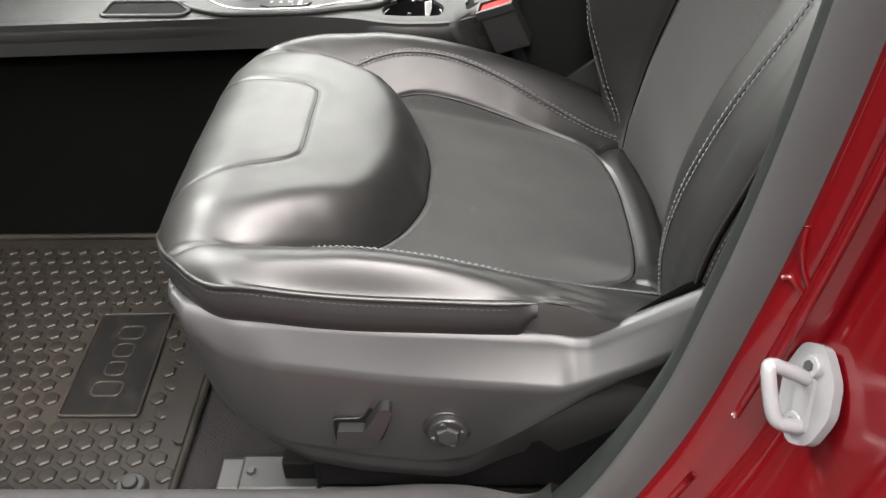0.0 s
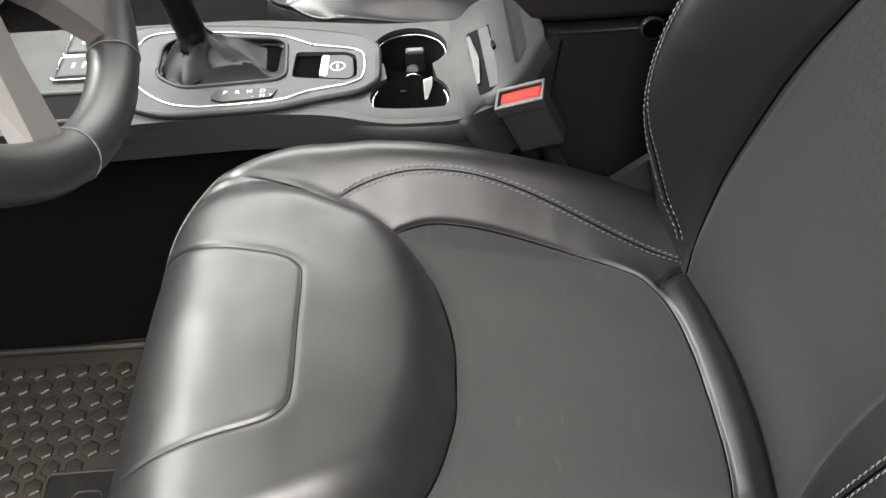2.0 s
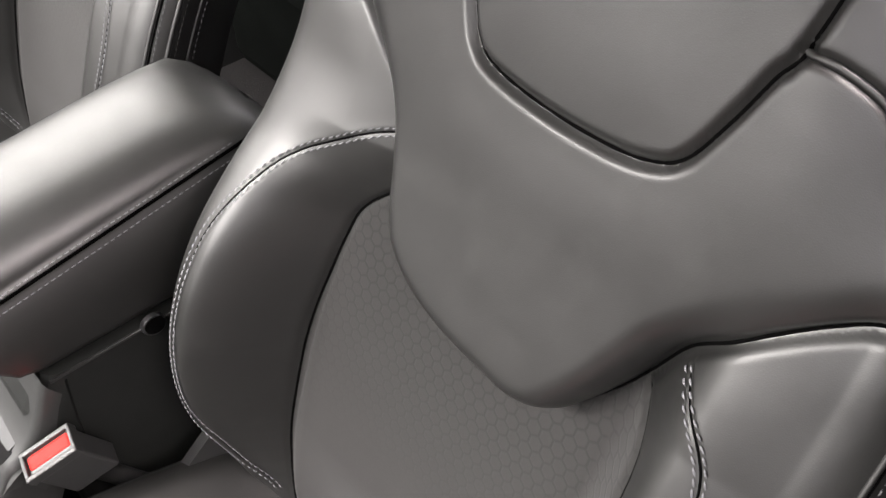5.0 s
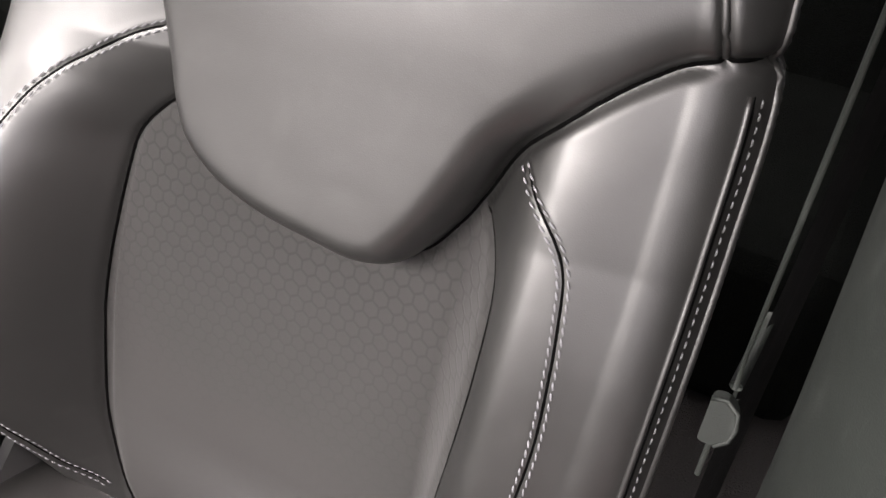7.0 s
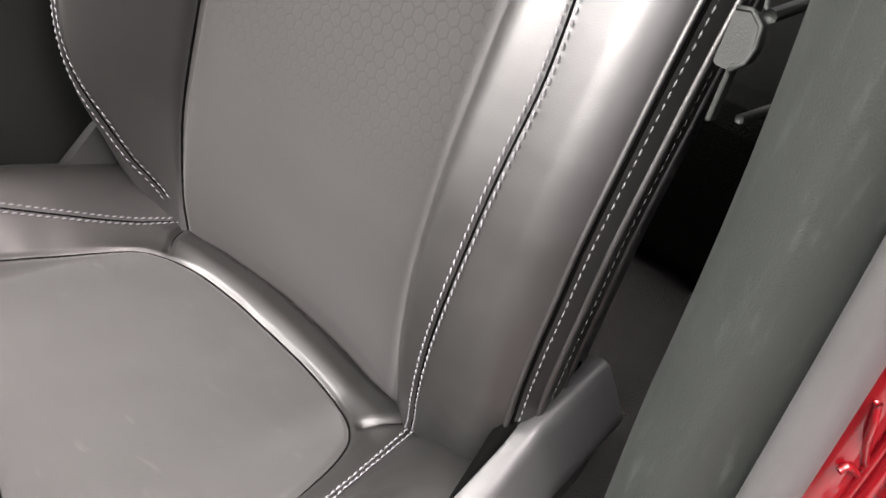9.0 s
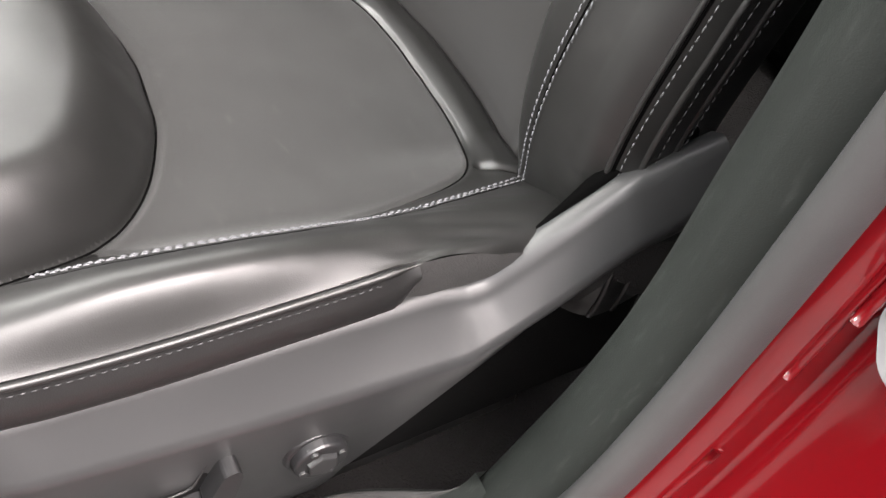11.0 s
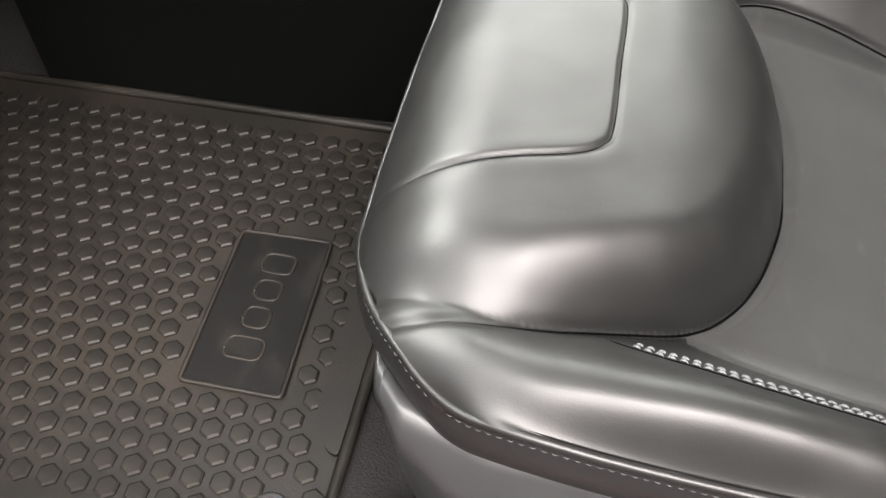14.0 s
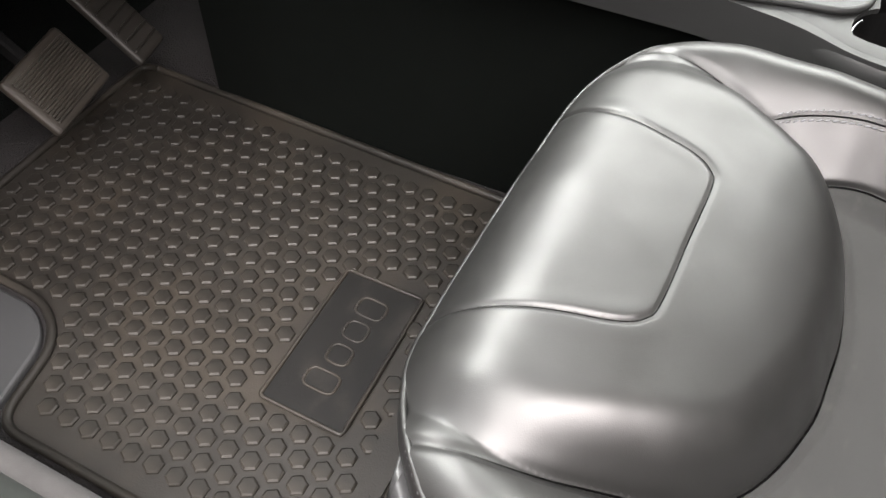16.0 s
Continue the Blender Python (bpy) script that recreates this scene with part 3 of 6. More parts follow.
    st = resample(rim[6:-30] + nn[6:-30] * 0.0012 + (0, 0, -0.0055), 0.0055)
    sn = np.stack([np.interp(np.linspace(0, 1, len(st)), np.linspace(0, 1, len(nn) - 36), nn[6:-30, c]) for c in range(3)], 1)
    stitch_run("skirt_stitching", st, sn, THREAD_DARK, seat, 0.0036, 0.0008)


# ---- driver's seat: backrest ----
BACK_AT = np.array([0.465, 0.0, 0.267])
RECLINE = radians(18.4)
UP = np.array([math.sin(RECLINE), 0, math.cos(RECLINE)])
FWD = np.array([-math.cos(RECLINE), 0, math.sin(RECLINE)])
SCAL = spline([(0.560, 0.275), (0.548, 0.225), (0.535, 0.190), (0.519, 0.165), (0.475, 0.124), (0.436, 0.108), (0.406, 0.099), (0.378, 0.083), (0.358, 0.052), (0.347, 0.012), (0.342, -0.030), (0.340, -0.060), (0.349, -0.086), (0.376, -0.107), (0.402, -0.121), (0.441, -0.140), (0.472, -0.169), (0.498, -0.201), (0.512, -0.228), (0.520, -0.275)], 10)[::-1]
VENT = spline([(0.80, 0.16), (0.70, 0.130), (0.62, 0.092), (0.566, 0.062), (0.545, 0.047), (0.536, 0.028), (0.531, -0.015), (0.530, -0.063), (0.534, -0.090), (0.544, -0.106), (0.569, -0.121), (0.596, -0.1355), (0.617, -0.149), (0.70, -0.180), (0.80, -0.20)], 10)[::-1]
BFAB_IN = spline([(-0.06, 0.140), (0.011, 0.166), (0.065, 0.175), (0.106, 0.178), (0.17, 0.175), (0.21, 0.173), (0.253, 0.168), (0.294, 0.161), (0.333, 0.154), (0.362, 0.146), (0.388, 0.124), (0.412, 0.094), (0.43, 0.07)], 10)
BFAB_OUT = spline([(-0.06, -0.130), (0.0, -0.133), (0.06, -0.132), (0.13, -0.133), (0.165, -0.135), (0.237, -0.144), (0.307, -0.149), (0.356, -0.147), (0.379, -0.138), (0.395, -0.121), (0.42, -0.09)], 10)
BST_IN = spline([(0.012, 0.180), (0.046, 0.200), (0.09, 0.211), (0.136, 0.218), (0.218, 0.222), (0.282, 0.223), (0.33, 0.218), (0.377, 0.202), (0.400, 0.186), (0.416, 0.167), (0.436, 0.138), (0.450, 0.107)], 12)
BST_OUT = spline([(0.010, -0.170), (0.052, -0.180), (0.13, -0.188), (0.191, -0.192), (0.237, -0.194), (0.293, -0.196), (0.338, -0.193), (0.37, -0.189), (0.394, -0.184), (0.415, -0.171), (0.439, -0.147)], 12)
SHOULDER = spline([(0.612, -0.147), (0.611, -0.168), (0.602, -0.192), (0.582, -0.212), (0.555, -0.226), (0.515, -0.235)], 10)
SCAL_POLY = np.vstack([SCAL, [(0.9, 0.275), (0.9, -0.275)]])
VENT_POLY = np.vstack([VENT, [(0.9, 0.16), (0.9, -0.20)]])
BFAB_POLY = np.vstack([BFAB_IN, BFAB_OUT[::-1]])
BACK_R = 0.038


def back_depth(S, Y):
    ay = np.abs(Y)
    low = 0.010 * np.sin(np.clip(S / 0.40, 0, 1) * math.pi) - 0.010 * (1 - np.clip(ay / 0.16, 0, 1) ** 2) * 0.6
    low = low - 0.026 * (1 - smooth01(S, -0.02, 0.12)) * (1 - np.clip(ay / 0.165, 0, 1) ** 2)
    amp_in = curve(S, [-0.05, 0.0, 0.05, 0.10, 0.16, 0.23, 0.30, 0.36, 0.41, 0.46, 0.52, 0.62], [0.0, 0.018, 0.045, 0.074, 0.096, 0.102, 0.090, 0.066, 0.042, 0.026, 0.018, 0.0])
    foot = np.interp(S, BFAB_IN[:, 0], BFAB_IN[:, 1]) - 0.004
    inb = amp_in * smooth01(ay, foot, np.maximum(foot + 0.045, 0.214)) ** 0.8
    amp_out = curve(S, [-0.05, 0.0, 0.06, 0.12, 0.20, 0.28, 0.34, 0.40, 0.46, 0.52, 0.62], [0.0, 0.012, 0.038, 0.053, 0.060, 0.056, 0.050, 0.040, 0.028, 0.018, 0.0])
    outb = amp_out * smooth01(ay, 0.112, 0.172) - 0.014 * smooth01(ay, 0.165, 0.240) * smooth01(S, 0.05, 0.20)
    side = low + np.where(Y > 0, inb, outb)
    pad = 0.034 - 0.30 * np.maximum(S - 0.47, 0) ** 2 + 0.006 * np.cos(np.clip(ay / 0.2, 0, 1) * math.pi)
    pad = pad + 0.45 * np.clip(0.53 - S, 0, 0.19) ** 2
    pad = pad - 0.03 * smooth01(ay, 0.15, 0.26) * smooth01(S, 0.42, 0.64)
    d = distance_to(SCAL, S, Y)
    d = np.where(inside(SCAL_POLY, S, Y), d, -d)
    k = np.clip(d / 0.028, 0, 1)
    k = 1 - (1 - k) ** 2.4
    top = smooth01(S, 0.62, 0.74)
    return side * (1 - k) + pad * k - 0.05 * top ** 2


def back_local(S, Y):
    half = curve(S, [-0.1, 0.10, 0.42, 0.52, 0.60, 0.68, 0.75], [0.216, 0.219, 0.219, 0.213, 0.198, 0.170, 0.140])
    fy = np.clip((np.abs(Y) - 0.219) / BACK_R, 0, 1.7)
    yc = np.minimum(np.abs(Y), 0.219)
    y = np.sign(Y) * (yc / 0.219 * half + BACK_R * np.sin(fy))
    d = back_depth(S, np.sign(Y) * yc) - BACK_R * (1 - np.cos(fy)) * 1.1
    return y, d


def back_point(S, Y):
    S, Y = np.asarray(S, float), np.asarray(Y, float)
    y, d = back_local(S, Y)
    return BACK_AT + S[..., None] * UP + d[..., None] * FWD + y[..., None] * np.array([0, 1.0, 0])


def back_relief(S, Y):
    g = np.zeros(np.shape(S))
    ds, dv = distance_to(SCAL, S, Y), distance_to(VENT, S, Y)
    off_pad = np.where(inside(SCAL_POLY, S, Y), 0.0, smooth01(ds, 0.0, 0.005))
    g -= 0.006 * np.exp(-(ds / 0.0042) ** 2) - 0.002 * (1 - np.exp(-(ds / 0.02) ** 2))
    g -= 0.0065 * np.exp(-(dv / 0.0034) ** 2) - 0.0015 * (1 - np.exp(-(dv / 0.03) ** 2))
    for fab, sti in ((BFAB_IN, BST_IN), (BFAB_OUT, BST_OUT)):
        df = distance_to(fab, S, Y)
        g -= 0.0032 * np.exp(-(df / 0.0028) ** 2) * off_pad
        dt = distance_to(sti, S, Y)
        g -= (0.0006 * np.exp(-(dt / 0.0016) ** 2) - 0.0002 * np.exp(-((dt - 0.0035) / 0.0025) ** 2)) * off_pad
    df = np.minimum(distance_to(BFAB_IN, S, Y), distance_to(BFAB_OUT, S, Y))
    dsh = distance_to(SHOULDER, S, Y)
    g -= 0.004 * np.exp(-(dsh / 0.0030) ** 2)
    g += 0.0018 * (1 - np.exp(-(df / 0.02) ** 2)) * inside(BFAB_POLY, S, Y) * off_pad
    return g


def back_at(line, relief=0.0):
    S, Y = line[:, 0], line[:, 1]
    e = 0.008
    n = np.cross(back_point(S + e, Y) - back_point(S - e, Y), back_point(S, Y + e) - back_point(S, Y - e))
    n /= np.linalg.norm(n, axis=1)[:, None] + 1e-12
    n *= np.where(n @ FWD < 0, -1, 1)[:, None]
    return back_point(S, Y) + n * (relief + back_relief(S, Y) + back_wear(S, Y))[:, None], n


def back_wear(S, Y):
    """Soft dents, and cross creases low on the outboard bolster where people slide in."""
    worn = smooth01(-S, -0.17, -0.04) * smooth01(-Y, 0.19, 0.22)
    fold = smooth01(-S, -0.15, -0.02) * smooth01(Y, 0.155, 0.19)
    return 0.0005 * noise_at(S, Y, 14, 14, 13.0) + (0.00004 + 0.0006 * worn + 0.0003 * fold) * noise_at(S, Y, 90, 22, 17.0)


def build_back(seat):
    ss = np.linspace(-0.06, 0.74, 380)
    ys = np.linspace(-0.266, 0.279, 276)
    S, Y = np.meshgrid(ss, ys, indexing="ij")
    place = placed(back_point, back_relief, back_wear, FWD, S, Y)
    d_pad, d_vent, d_fab = signed(SCAL, SCAL_POLY, S, Y), signed(VENT, VENT_POLY, S, Y), signed(np.vstack([BFAB_POLY, BFAB_POLY[:1]]), BFAB_POLY, S, Y)
    cut_sheet("outboard_bolster", S, Y, [-d_pad, -d_fab, -Y], place, LEATHER, seat, "black leather side bolster of the backrest")
    cut_sheet("inboard_bolster", S, Y, [-d_pad, -d_fab, Y], place, LEATHER, seat, "black leather side bolster of the backrest")
    cut_sheet("shoulder_pad", S, Y, [d_pad, -d_vent], place, LEATHER, seat, "smooth black leather shoulder pad")
    cut_sheet("upper_panel", S, Y, [d_vent], place, LEATHER, seat, "leather panel below the headrest")
    cut_sheet("backrest_insert", S, Y, [d_fab, -d_pad], place, FABRIC_HEX, seat, "charcoal fabric insert with hexagon pattern")
    rims = [place[1][0][:, 0], place[1][0][:, -1]]
    for line in (BST_IN, BST_OUT):
        line = resample(line, 0.0062)
        for off in (0.0028, -0.0028):
            p, n = back_at(offset_line(line, off), 0.0012)
            stitch_run("stitching", p, n, THREAD, seat, 0.0054, 0.0013, "grey contrast stitching", slant=0.2)
    seam_gap(SCAL, back_at, seat, 0.0017, within=(0, 1, 0.262))
    seam_gap(VENT, back_at, seat, 0.0016, within=(0, 0.73, 1))
    for line in (BFAB_IN, BFAB_OUT):
        seam_gap(line, back_at, seat, 0.0015, outside=SCAL_POLY)
    for line in (BST_IN, BST_OUT):
        seam_gap(line, back_at, seat, 0.0011, outside=SCAL_POLY)
    # piped seam with its stitches along the outboard edge of the bolster
    edge = resample(np.stack([np.linspace(-0.03, 0.50, 60), np.full(60, -0.2480)], 1), 0.006)
    tube("edge_piping", back_at(edge, 0.0004)[0], 0.0019, LEATHER, seat, "black leather piping")
    seam_gap(edge - (0, 0.0030), back_at, seat, 0.0013)
    p, n = back_at(resample(edge - (0, 0.0065), 0.0064), 0.0010)
    stitch_run("edge_stitching", p, n, THREAD_DARK, seat, 0.005, 0.0013, "dull grey edge stitching")
    p, n = back_at(resample(SHOULDER, 0.005), 0.001)
    tube("shoulder_piping", p, 0.0022, LEATHER, seat)
    # sides and back of the backrest
    for s, col in ((-1, 0), (1, -1)):
        rim = rims[col]
        rows = []
        for back, outw in ((0.0, 0.0), (0.004, 0.001), (0.02, -0.001), (0.04, -0.006), (0.07, -0.014), (0.085, -0.022)):
            rows.append(rim - FWD * back + np.array([0, s * outw, 0]))
        sheet("side_panel", np.stack(rows, 1), LEATHER_BAND, seat, "black side panel of the backrest", flip=s > 0)
        tube("piping", resample(rim, 0.006), 0.0026, LEATHER, seat, "black leather piping")
        r2 = rim - FWD * 0.026 + np.array([0, s * -0.002, 0])
        tube("seam_cord", resample(r2, 0.006), 0.002, LEATHER, seat)
        st = resample(rim - FWD * 0.033 + np.array([0, s * -0.0035, 0]), 0.0068)
        stitch_run("side_stitching", st[6:], np.tile([0, s * 1.0, 0], (len(st) - 6, 1)), THREAD, seat, 0.005, 0.0011)
        st = resample(rim - FWD * 0.008 + np.array([0, s * 0.0012, 0]), 0.0068)
        stitch_run("side_stitching", st[6:], np.tile([0, s * 1.0, 0], (len(st) - 6, 1)), THREAD_DARK, seat, 0.005, 0.0009)
    a, b = rims[0] - FWD * 0.085 + np.array([0, 0.022, 0]), rims[1] - FWD * 0.085 - np.array([0, 0.022, 0])
    rows = [a + (b - a) * t - FWD * 0.02 * math.sin(math.pi * t) for t in np.linspace(0, 1, 9)]
    sheet("back_shell", np.stack(rows, 1), PLASTIC, seat, "black plastic back shell", flip=True)
    t0 = place[1][0][-1]
    rows = [t0, t0 - FWD * 0.02 + UP * 0.012, t0 - FWD * 0.05 + UP * 0.012, t0 - FWD * 0.085]
    sheet("top_edge", np.stack(rows, 0), LEATHER, seat)


def fabric_hex_material():
    """Charcoal cloth with pressed hexagons, from three crossed rulings."""
    m, nt, b = nodes_of("hexagon_fabric")
    co = nt.nodes.new("ShaderNodeTexCoord")
    sep = nt.nodes.new("ShaderNodeSeparateXYZ")
    nt.links.new(co.outputs["Object"], sep.inputs[0])

    def math_node(op, a, c=None):
        n = nt.nodes.new("ShaderNodeMath")
        n.operation = op
        for i, v in enumerate((a, c)):
            if v is None:
                continue
            if isinstance(v, (int, float)):
                n.inputs[i].default_value = v
            else:
                nt.links.new(v, n.inputs[i])
        return n.outputs[0]

    pitch = 0.0116
    u = math_node("DIVIDE", sep.outputs["Y"], pitch)
    v = math_node("DIVIDE", sep.outputs["Z"], pitch * math.cos(RECLINE))
    r3 = math.sqrt(3)

    def cell(du, dv):
        a = math_node("SUBTRACT", math_node("MODULO", math_node("ADD", u, 100.0 + du), 1.0), 0.5)
        c = math_node("SUBTRACT", math_node("MODULO", math_node("ADD", v, 100 * r3 + dv), r3), r3 / 2)
        a, c = math_node("ABSOLUTE", a), math_node("ABSOLUTE", c)
        return math_node("MAXIMUM", a, math_node("ADD", math_node("MULTIPLY", a, 0.5), math_node("MULTIPLY", c, r3 / 2)))

    h = math_node("MINIMUM", cell(0, 0), cell(0.5, r3 / 2))
    line = nt.nodes.new("ShaderNodeMapRange")
    line.inputs["From Min"].default_value, line.inputs["From Max"].default_value = 0.385, 0.465
    nt.links.new(h, line.inputs["Value"])
    weave = nt.nodes.new("ShaderNodeTexNoise")
    weave.inputs["Scale"].default_value, weave.inputs["Detail"].default_value = 1500, 3
    nt.links.new(co.outputs["Object"], weave.inputs["Vector"])
    # the pattern fades out towards the lower back
    fade = nt.nodes.new("ShaderNodeMapRange")
    fade.inputs["From Min"].default_value, fade.inputs["From Max"].default_value = 0.40, 0.58
    fade.inputs["To Min"].default_value, fade.inputs["To Max"].default_value = 0.05, 0.8
    nt.links.new(sep.outputs["Z"], fade.inputs["Value"])
    lf = math_node("MULTIPLY", line.outputs[0], fade.outputs[0])
    big = nt.nodes.new("ShaderNodeTexNoise")
    big.inputs["Scale"].default_value = 5
    nt.links.new(co.outputs["Object"], big.inputs["Vector"])
    mix = nt.nodes.new("ShaderNodeMixRGB")
    mix.inputs[1].default_value, mix.inputs[2].default_value = (0.0098, 0.0094, 0.0090, 1), (0.0135, 0.0130, 0.0125, 1)
    nt.links.new(big.outputs["Fac"], mix.inputs[0])
    dark = nt.nodes.new("ShaderNodeMixRGB")
    dark.inputs[2].default_value = (0.0035, 0.0035, 0.0035, 1)
    nt.links.new(math_node("MULTIPLY", lf, 0.75), dark.inputs[0])
    nt.links.new(mix.outputs[0], dark.inputs[1])
    nt.links.new(dark.outputs[0], b.inputs["Base Color"])
    b.inputs["Roughness"].default_value = 0.8
    b.inputs["Sheen Weight"].default_value = 0.12
    b.inputs["Specular IOR Level"].default_value = 0.25
    hgt = math_node("SUBTRACT", math_node("MULTIPLY", weave.outputs["Fac"], 0.35), lf)
    bu = nt.nodes.new("ShaderNodeBump")
    bu.inputs["Strength"].default_value, bu.inputs["Distance"].default_value = 0.35, 0.0004
    nt.links.new(hgt, bu.inputs["Height"])
    nt.links.new(bu.outputs["Normal"], b.inputs["Normal"])
    return m


FABRIC_HEX = fabric_hex_material()


# ---- driver's seat: plastic side shell with its switches ----
def build_shell(seat):
    xs = [-0.012, -0.004, 0.006, 0.02, 0.04, 0.07, 0.11, 0.16, 0.21, 0.26, 0.30, 0.33, 0.348, 0.358, 0.375, 0.40, 0.43, 0.46, 0.49, 0.515, 0.53]
    xs = sorted(set(np.round(np.concatenate([np.linspace(a, b, 5) for a, b in zip(xs[:-1], xs[1:])]), 5)))
    rows = []
    for x in xs:
        top = np.interp(x, [-0.012, 0.02, 0.06, 0.16, 0.25, 0.335, 0.352, 0.365, 0.42, 0.46, 0.6], [0.340, 0.334, 0.328, 0.322, 0.318, 0.313, 0.311, 0.313, 0.346, 0.368, 0.39])
        bot = np.interp(x, [-0.012, 0.0, 0.012, 0.03, 0.06, 0.10, 0.15, 0.25, 0.6], [0.31, 0.27, 0.235, 0.195, 0.160, 0.135, 0.124, 0.120, 0.120])
        yo = np.interp(x, [-0.012, 0.0, 0.03, 0.08, 0.2, 0.35, 0.45, 0.6], [-0.232, -0.249, -0.264, -0.276, -0.283, -0.293, -0.290, -0.284])
        yt = np.interp(x, [-0.012, 0.0, 0.05, 0.2, 0.335, 0.36, 0.42, 0.6], [-0.225, -0.238, -0.250, -0.256, -0.258, -0.262, -0.265, -0.265])
        brk = np.interp(x, [-0.012, 0.0, 0.05, 0.2, 0.34, 0.40, 0.46, 0.6], [0.325, 0.316, 0.296, 0.280, 0.276, 0.302, 0.333, 0.352])
        crease = np.interp(x, [-0.012, 0.03, 0.08, 0.16, 0.22, 0.26, 0.30, 0.36, 0.40, 0.46, 0.6], [0.26, 0.205, 0.180, 0.165, 0.160, 0.170, 0.203, 0.256, 0.282, 0.309, 0.325])
        under = 0.040 * smooth01(x, 0.23, 0.33)
        brk = max(brk, bot + 0.004)
        crease = min(max(crease, bot + 0.002), brk - 0.003)
        pts = [(yt + 0.014, top - 0.006), (yt + 0.004, top), (yt - 0.002, top - 0.002), (yt - 0.006, top - 0.008),
               (yt - 0.010, min(top - 0.013, top * 0.6 + brk * 0.4)), (yo * 0.86 + yt * 0.14, brk + 0.004), (yo + 0.0006, brk - 0.0005), (yo + 0.0008, max(brk - 0.007, (brk + crease) / 2)),
               (yo + 0.006, crease + 0.005), (yo + 0.0085, crease), (yo + 0.011 + under * 0.8, max(crease - 0.006, (crease + bot) / 2)),
               (yo + 0.014 + under, crease * 0.55 + bot * 0.45), (yo + 0.018 + under, bot + 0.004), (yo + 0.023 + under, bot), (yo + 0.04 + under, bot + 0.004)]
        rows.append([(x, y, z) for y, z in pts])
    sheet("side_shell", np.array(rows), SHELL, seat, "black grained plastic seat side shell")
    # rounded front end of the shell, turning in under the cushion
    first = np.array(rows[0])
    caps = [first]
    for k in range(1, 6):
        a = k / 5 * math.pi / 2
        q = first.copy()
        q[:, 0] = first[:, 0] - 0.012 * math.sin(a)
        q[:, 1] = first[:, 1] + 0.09 * (1 - math.cos(a))
        caps.append(q)
    sheet("shell_nose", np.array(caps), SHELL, seat, flip=True)
    turn = Matrix.Rotation(radians(90), 4, "X")
    # cushion switch: a lying bar
    bm = prism_bm(rounded([(0.133, 0.198), (0.171, 0.198), (0.173, 0.209), (0.160, 0.220), (0.135, 0.220)], 0.003, 3), 0, 0.017, 0.003)
    bmesh.ops.transform(bm, matrix=Matrix.Translation((0, -0.273, 0)) @ turn, verts=bm.verts)
    part("cushion_switch", bm, PLASTIC_SMOOTH, seat, "satin black seat adjuster bar", smooth=False)
    # recliner switch: a standing lever
    bm = prism_bm(rounded([(0.160, 0.222), (0.172, 0.209), (0.177, 0.216), (0.188, 0.246), (0.186, 0.253), (0.177, 0.252)], 0.003, 3), 0, 0.020, 0.003)
    bmesh.ops.transform(bm, matrix=Matrix.Translation((0, -0.273, 0)) @ turn, verts=bm.verts)
    part("recliner_switch", bm, PLASTIC_SMOOTH, seat, "satin black recliner lever", smooth=False)
    # near-black plate round both, for the shade of their recess
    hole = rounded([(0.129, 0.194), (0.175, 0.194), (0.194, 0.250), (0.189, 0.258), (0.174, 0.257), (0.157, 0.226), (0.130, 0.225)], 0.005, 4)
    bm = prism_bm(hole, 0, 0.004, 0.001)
    bmesh.ops.transform(bm, matrix=Matrix.Translation((0, -0.2745, 0)) @ turn, verts=bm.verts)
    part("switch_recess_shade", bm, DARK, seat, "near-black plate for the shade round the switches")
    tube("switch_rim", resample(np.array([(x, -0.2785, z) for x, z in hole + hole[:1]]), 0.003), 0.0008, PLASTIC, seat, sides=6)
    # four-way lumbar knob
    knob = part("lumbar_knob", cyl_bm(0.0205, 0.019, 0.014, 40, turn, (0.238, -0.284, 0.216), 0.002), PLASTIC_SMOOTH, seat, "round satin black lumbar knob", smooth=False)
    part("knob_cap", cyl_bm(0.0125, 0.011, 0.006, 6, turn, (0.238, -0.2915, 0.216), 0.0015), PLASTIC, knob)
    for k in range(4):
        a = k * math.pi / 2 + 0.3
        part("knob_mark", cyl_bm(0.0032, 0.0026, 0.004, 12, turn, (0.238 + 0.0145 * math.cos(a), -0.2910, 0.216 + 0.0145 * math.sin(a)), 0.0006), PLASTIC, knob)
    part("knob_ring", cyl_bm(0.025, 0.0225, 0.008, 40, turn, (0.238, -0.280, 0.216), 0.002), PLASTIC_SMOOTH, seat)
    # near-black tube for the shade between the cushion's end and the shell's arm
    tube("cleft_shade", np.array([(0.395, -0.250, 0.322), (0.42, -0.249, 0.339), (0.445, -0.248, 0.353), (0.475, -0.247, 0.366), (0.515, -0.247, 0.380)]), np.array([0.001, 0.003, 0.006, 0.008, 0.008]), SEAM, seat, "near-black tube for the shade in the cleft beside the hinge", 8)


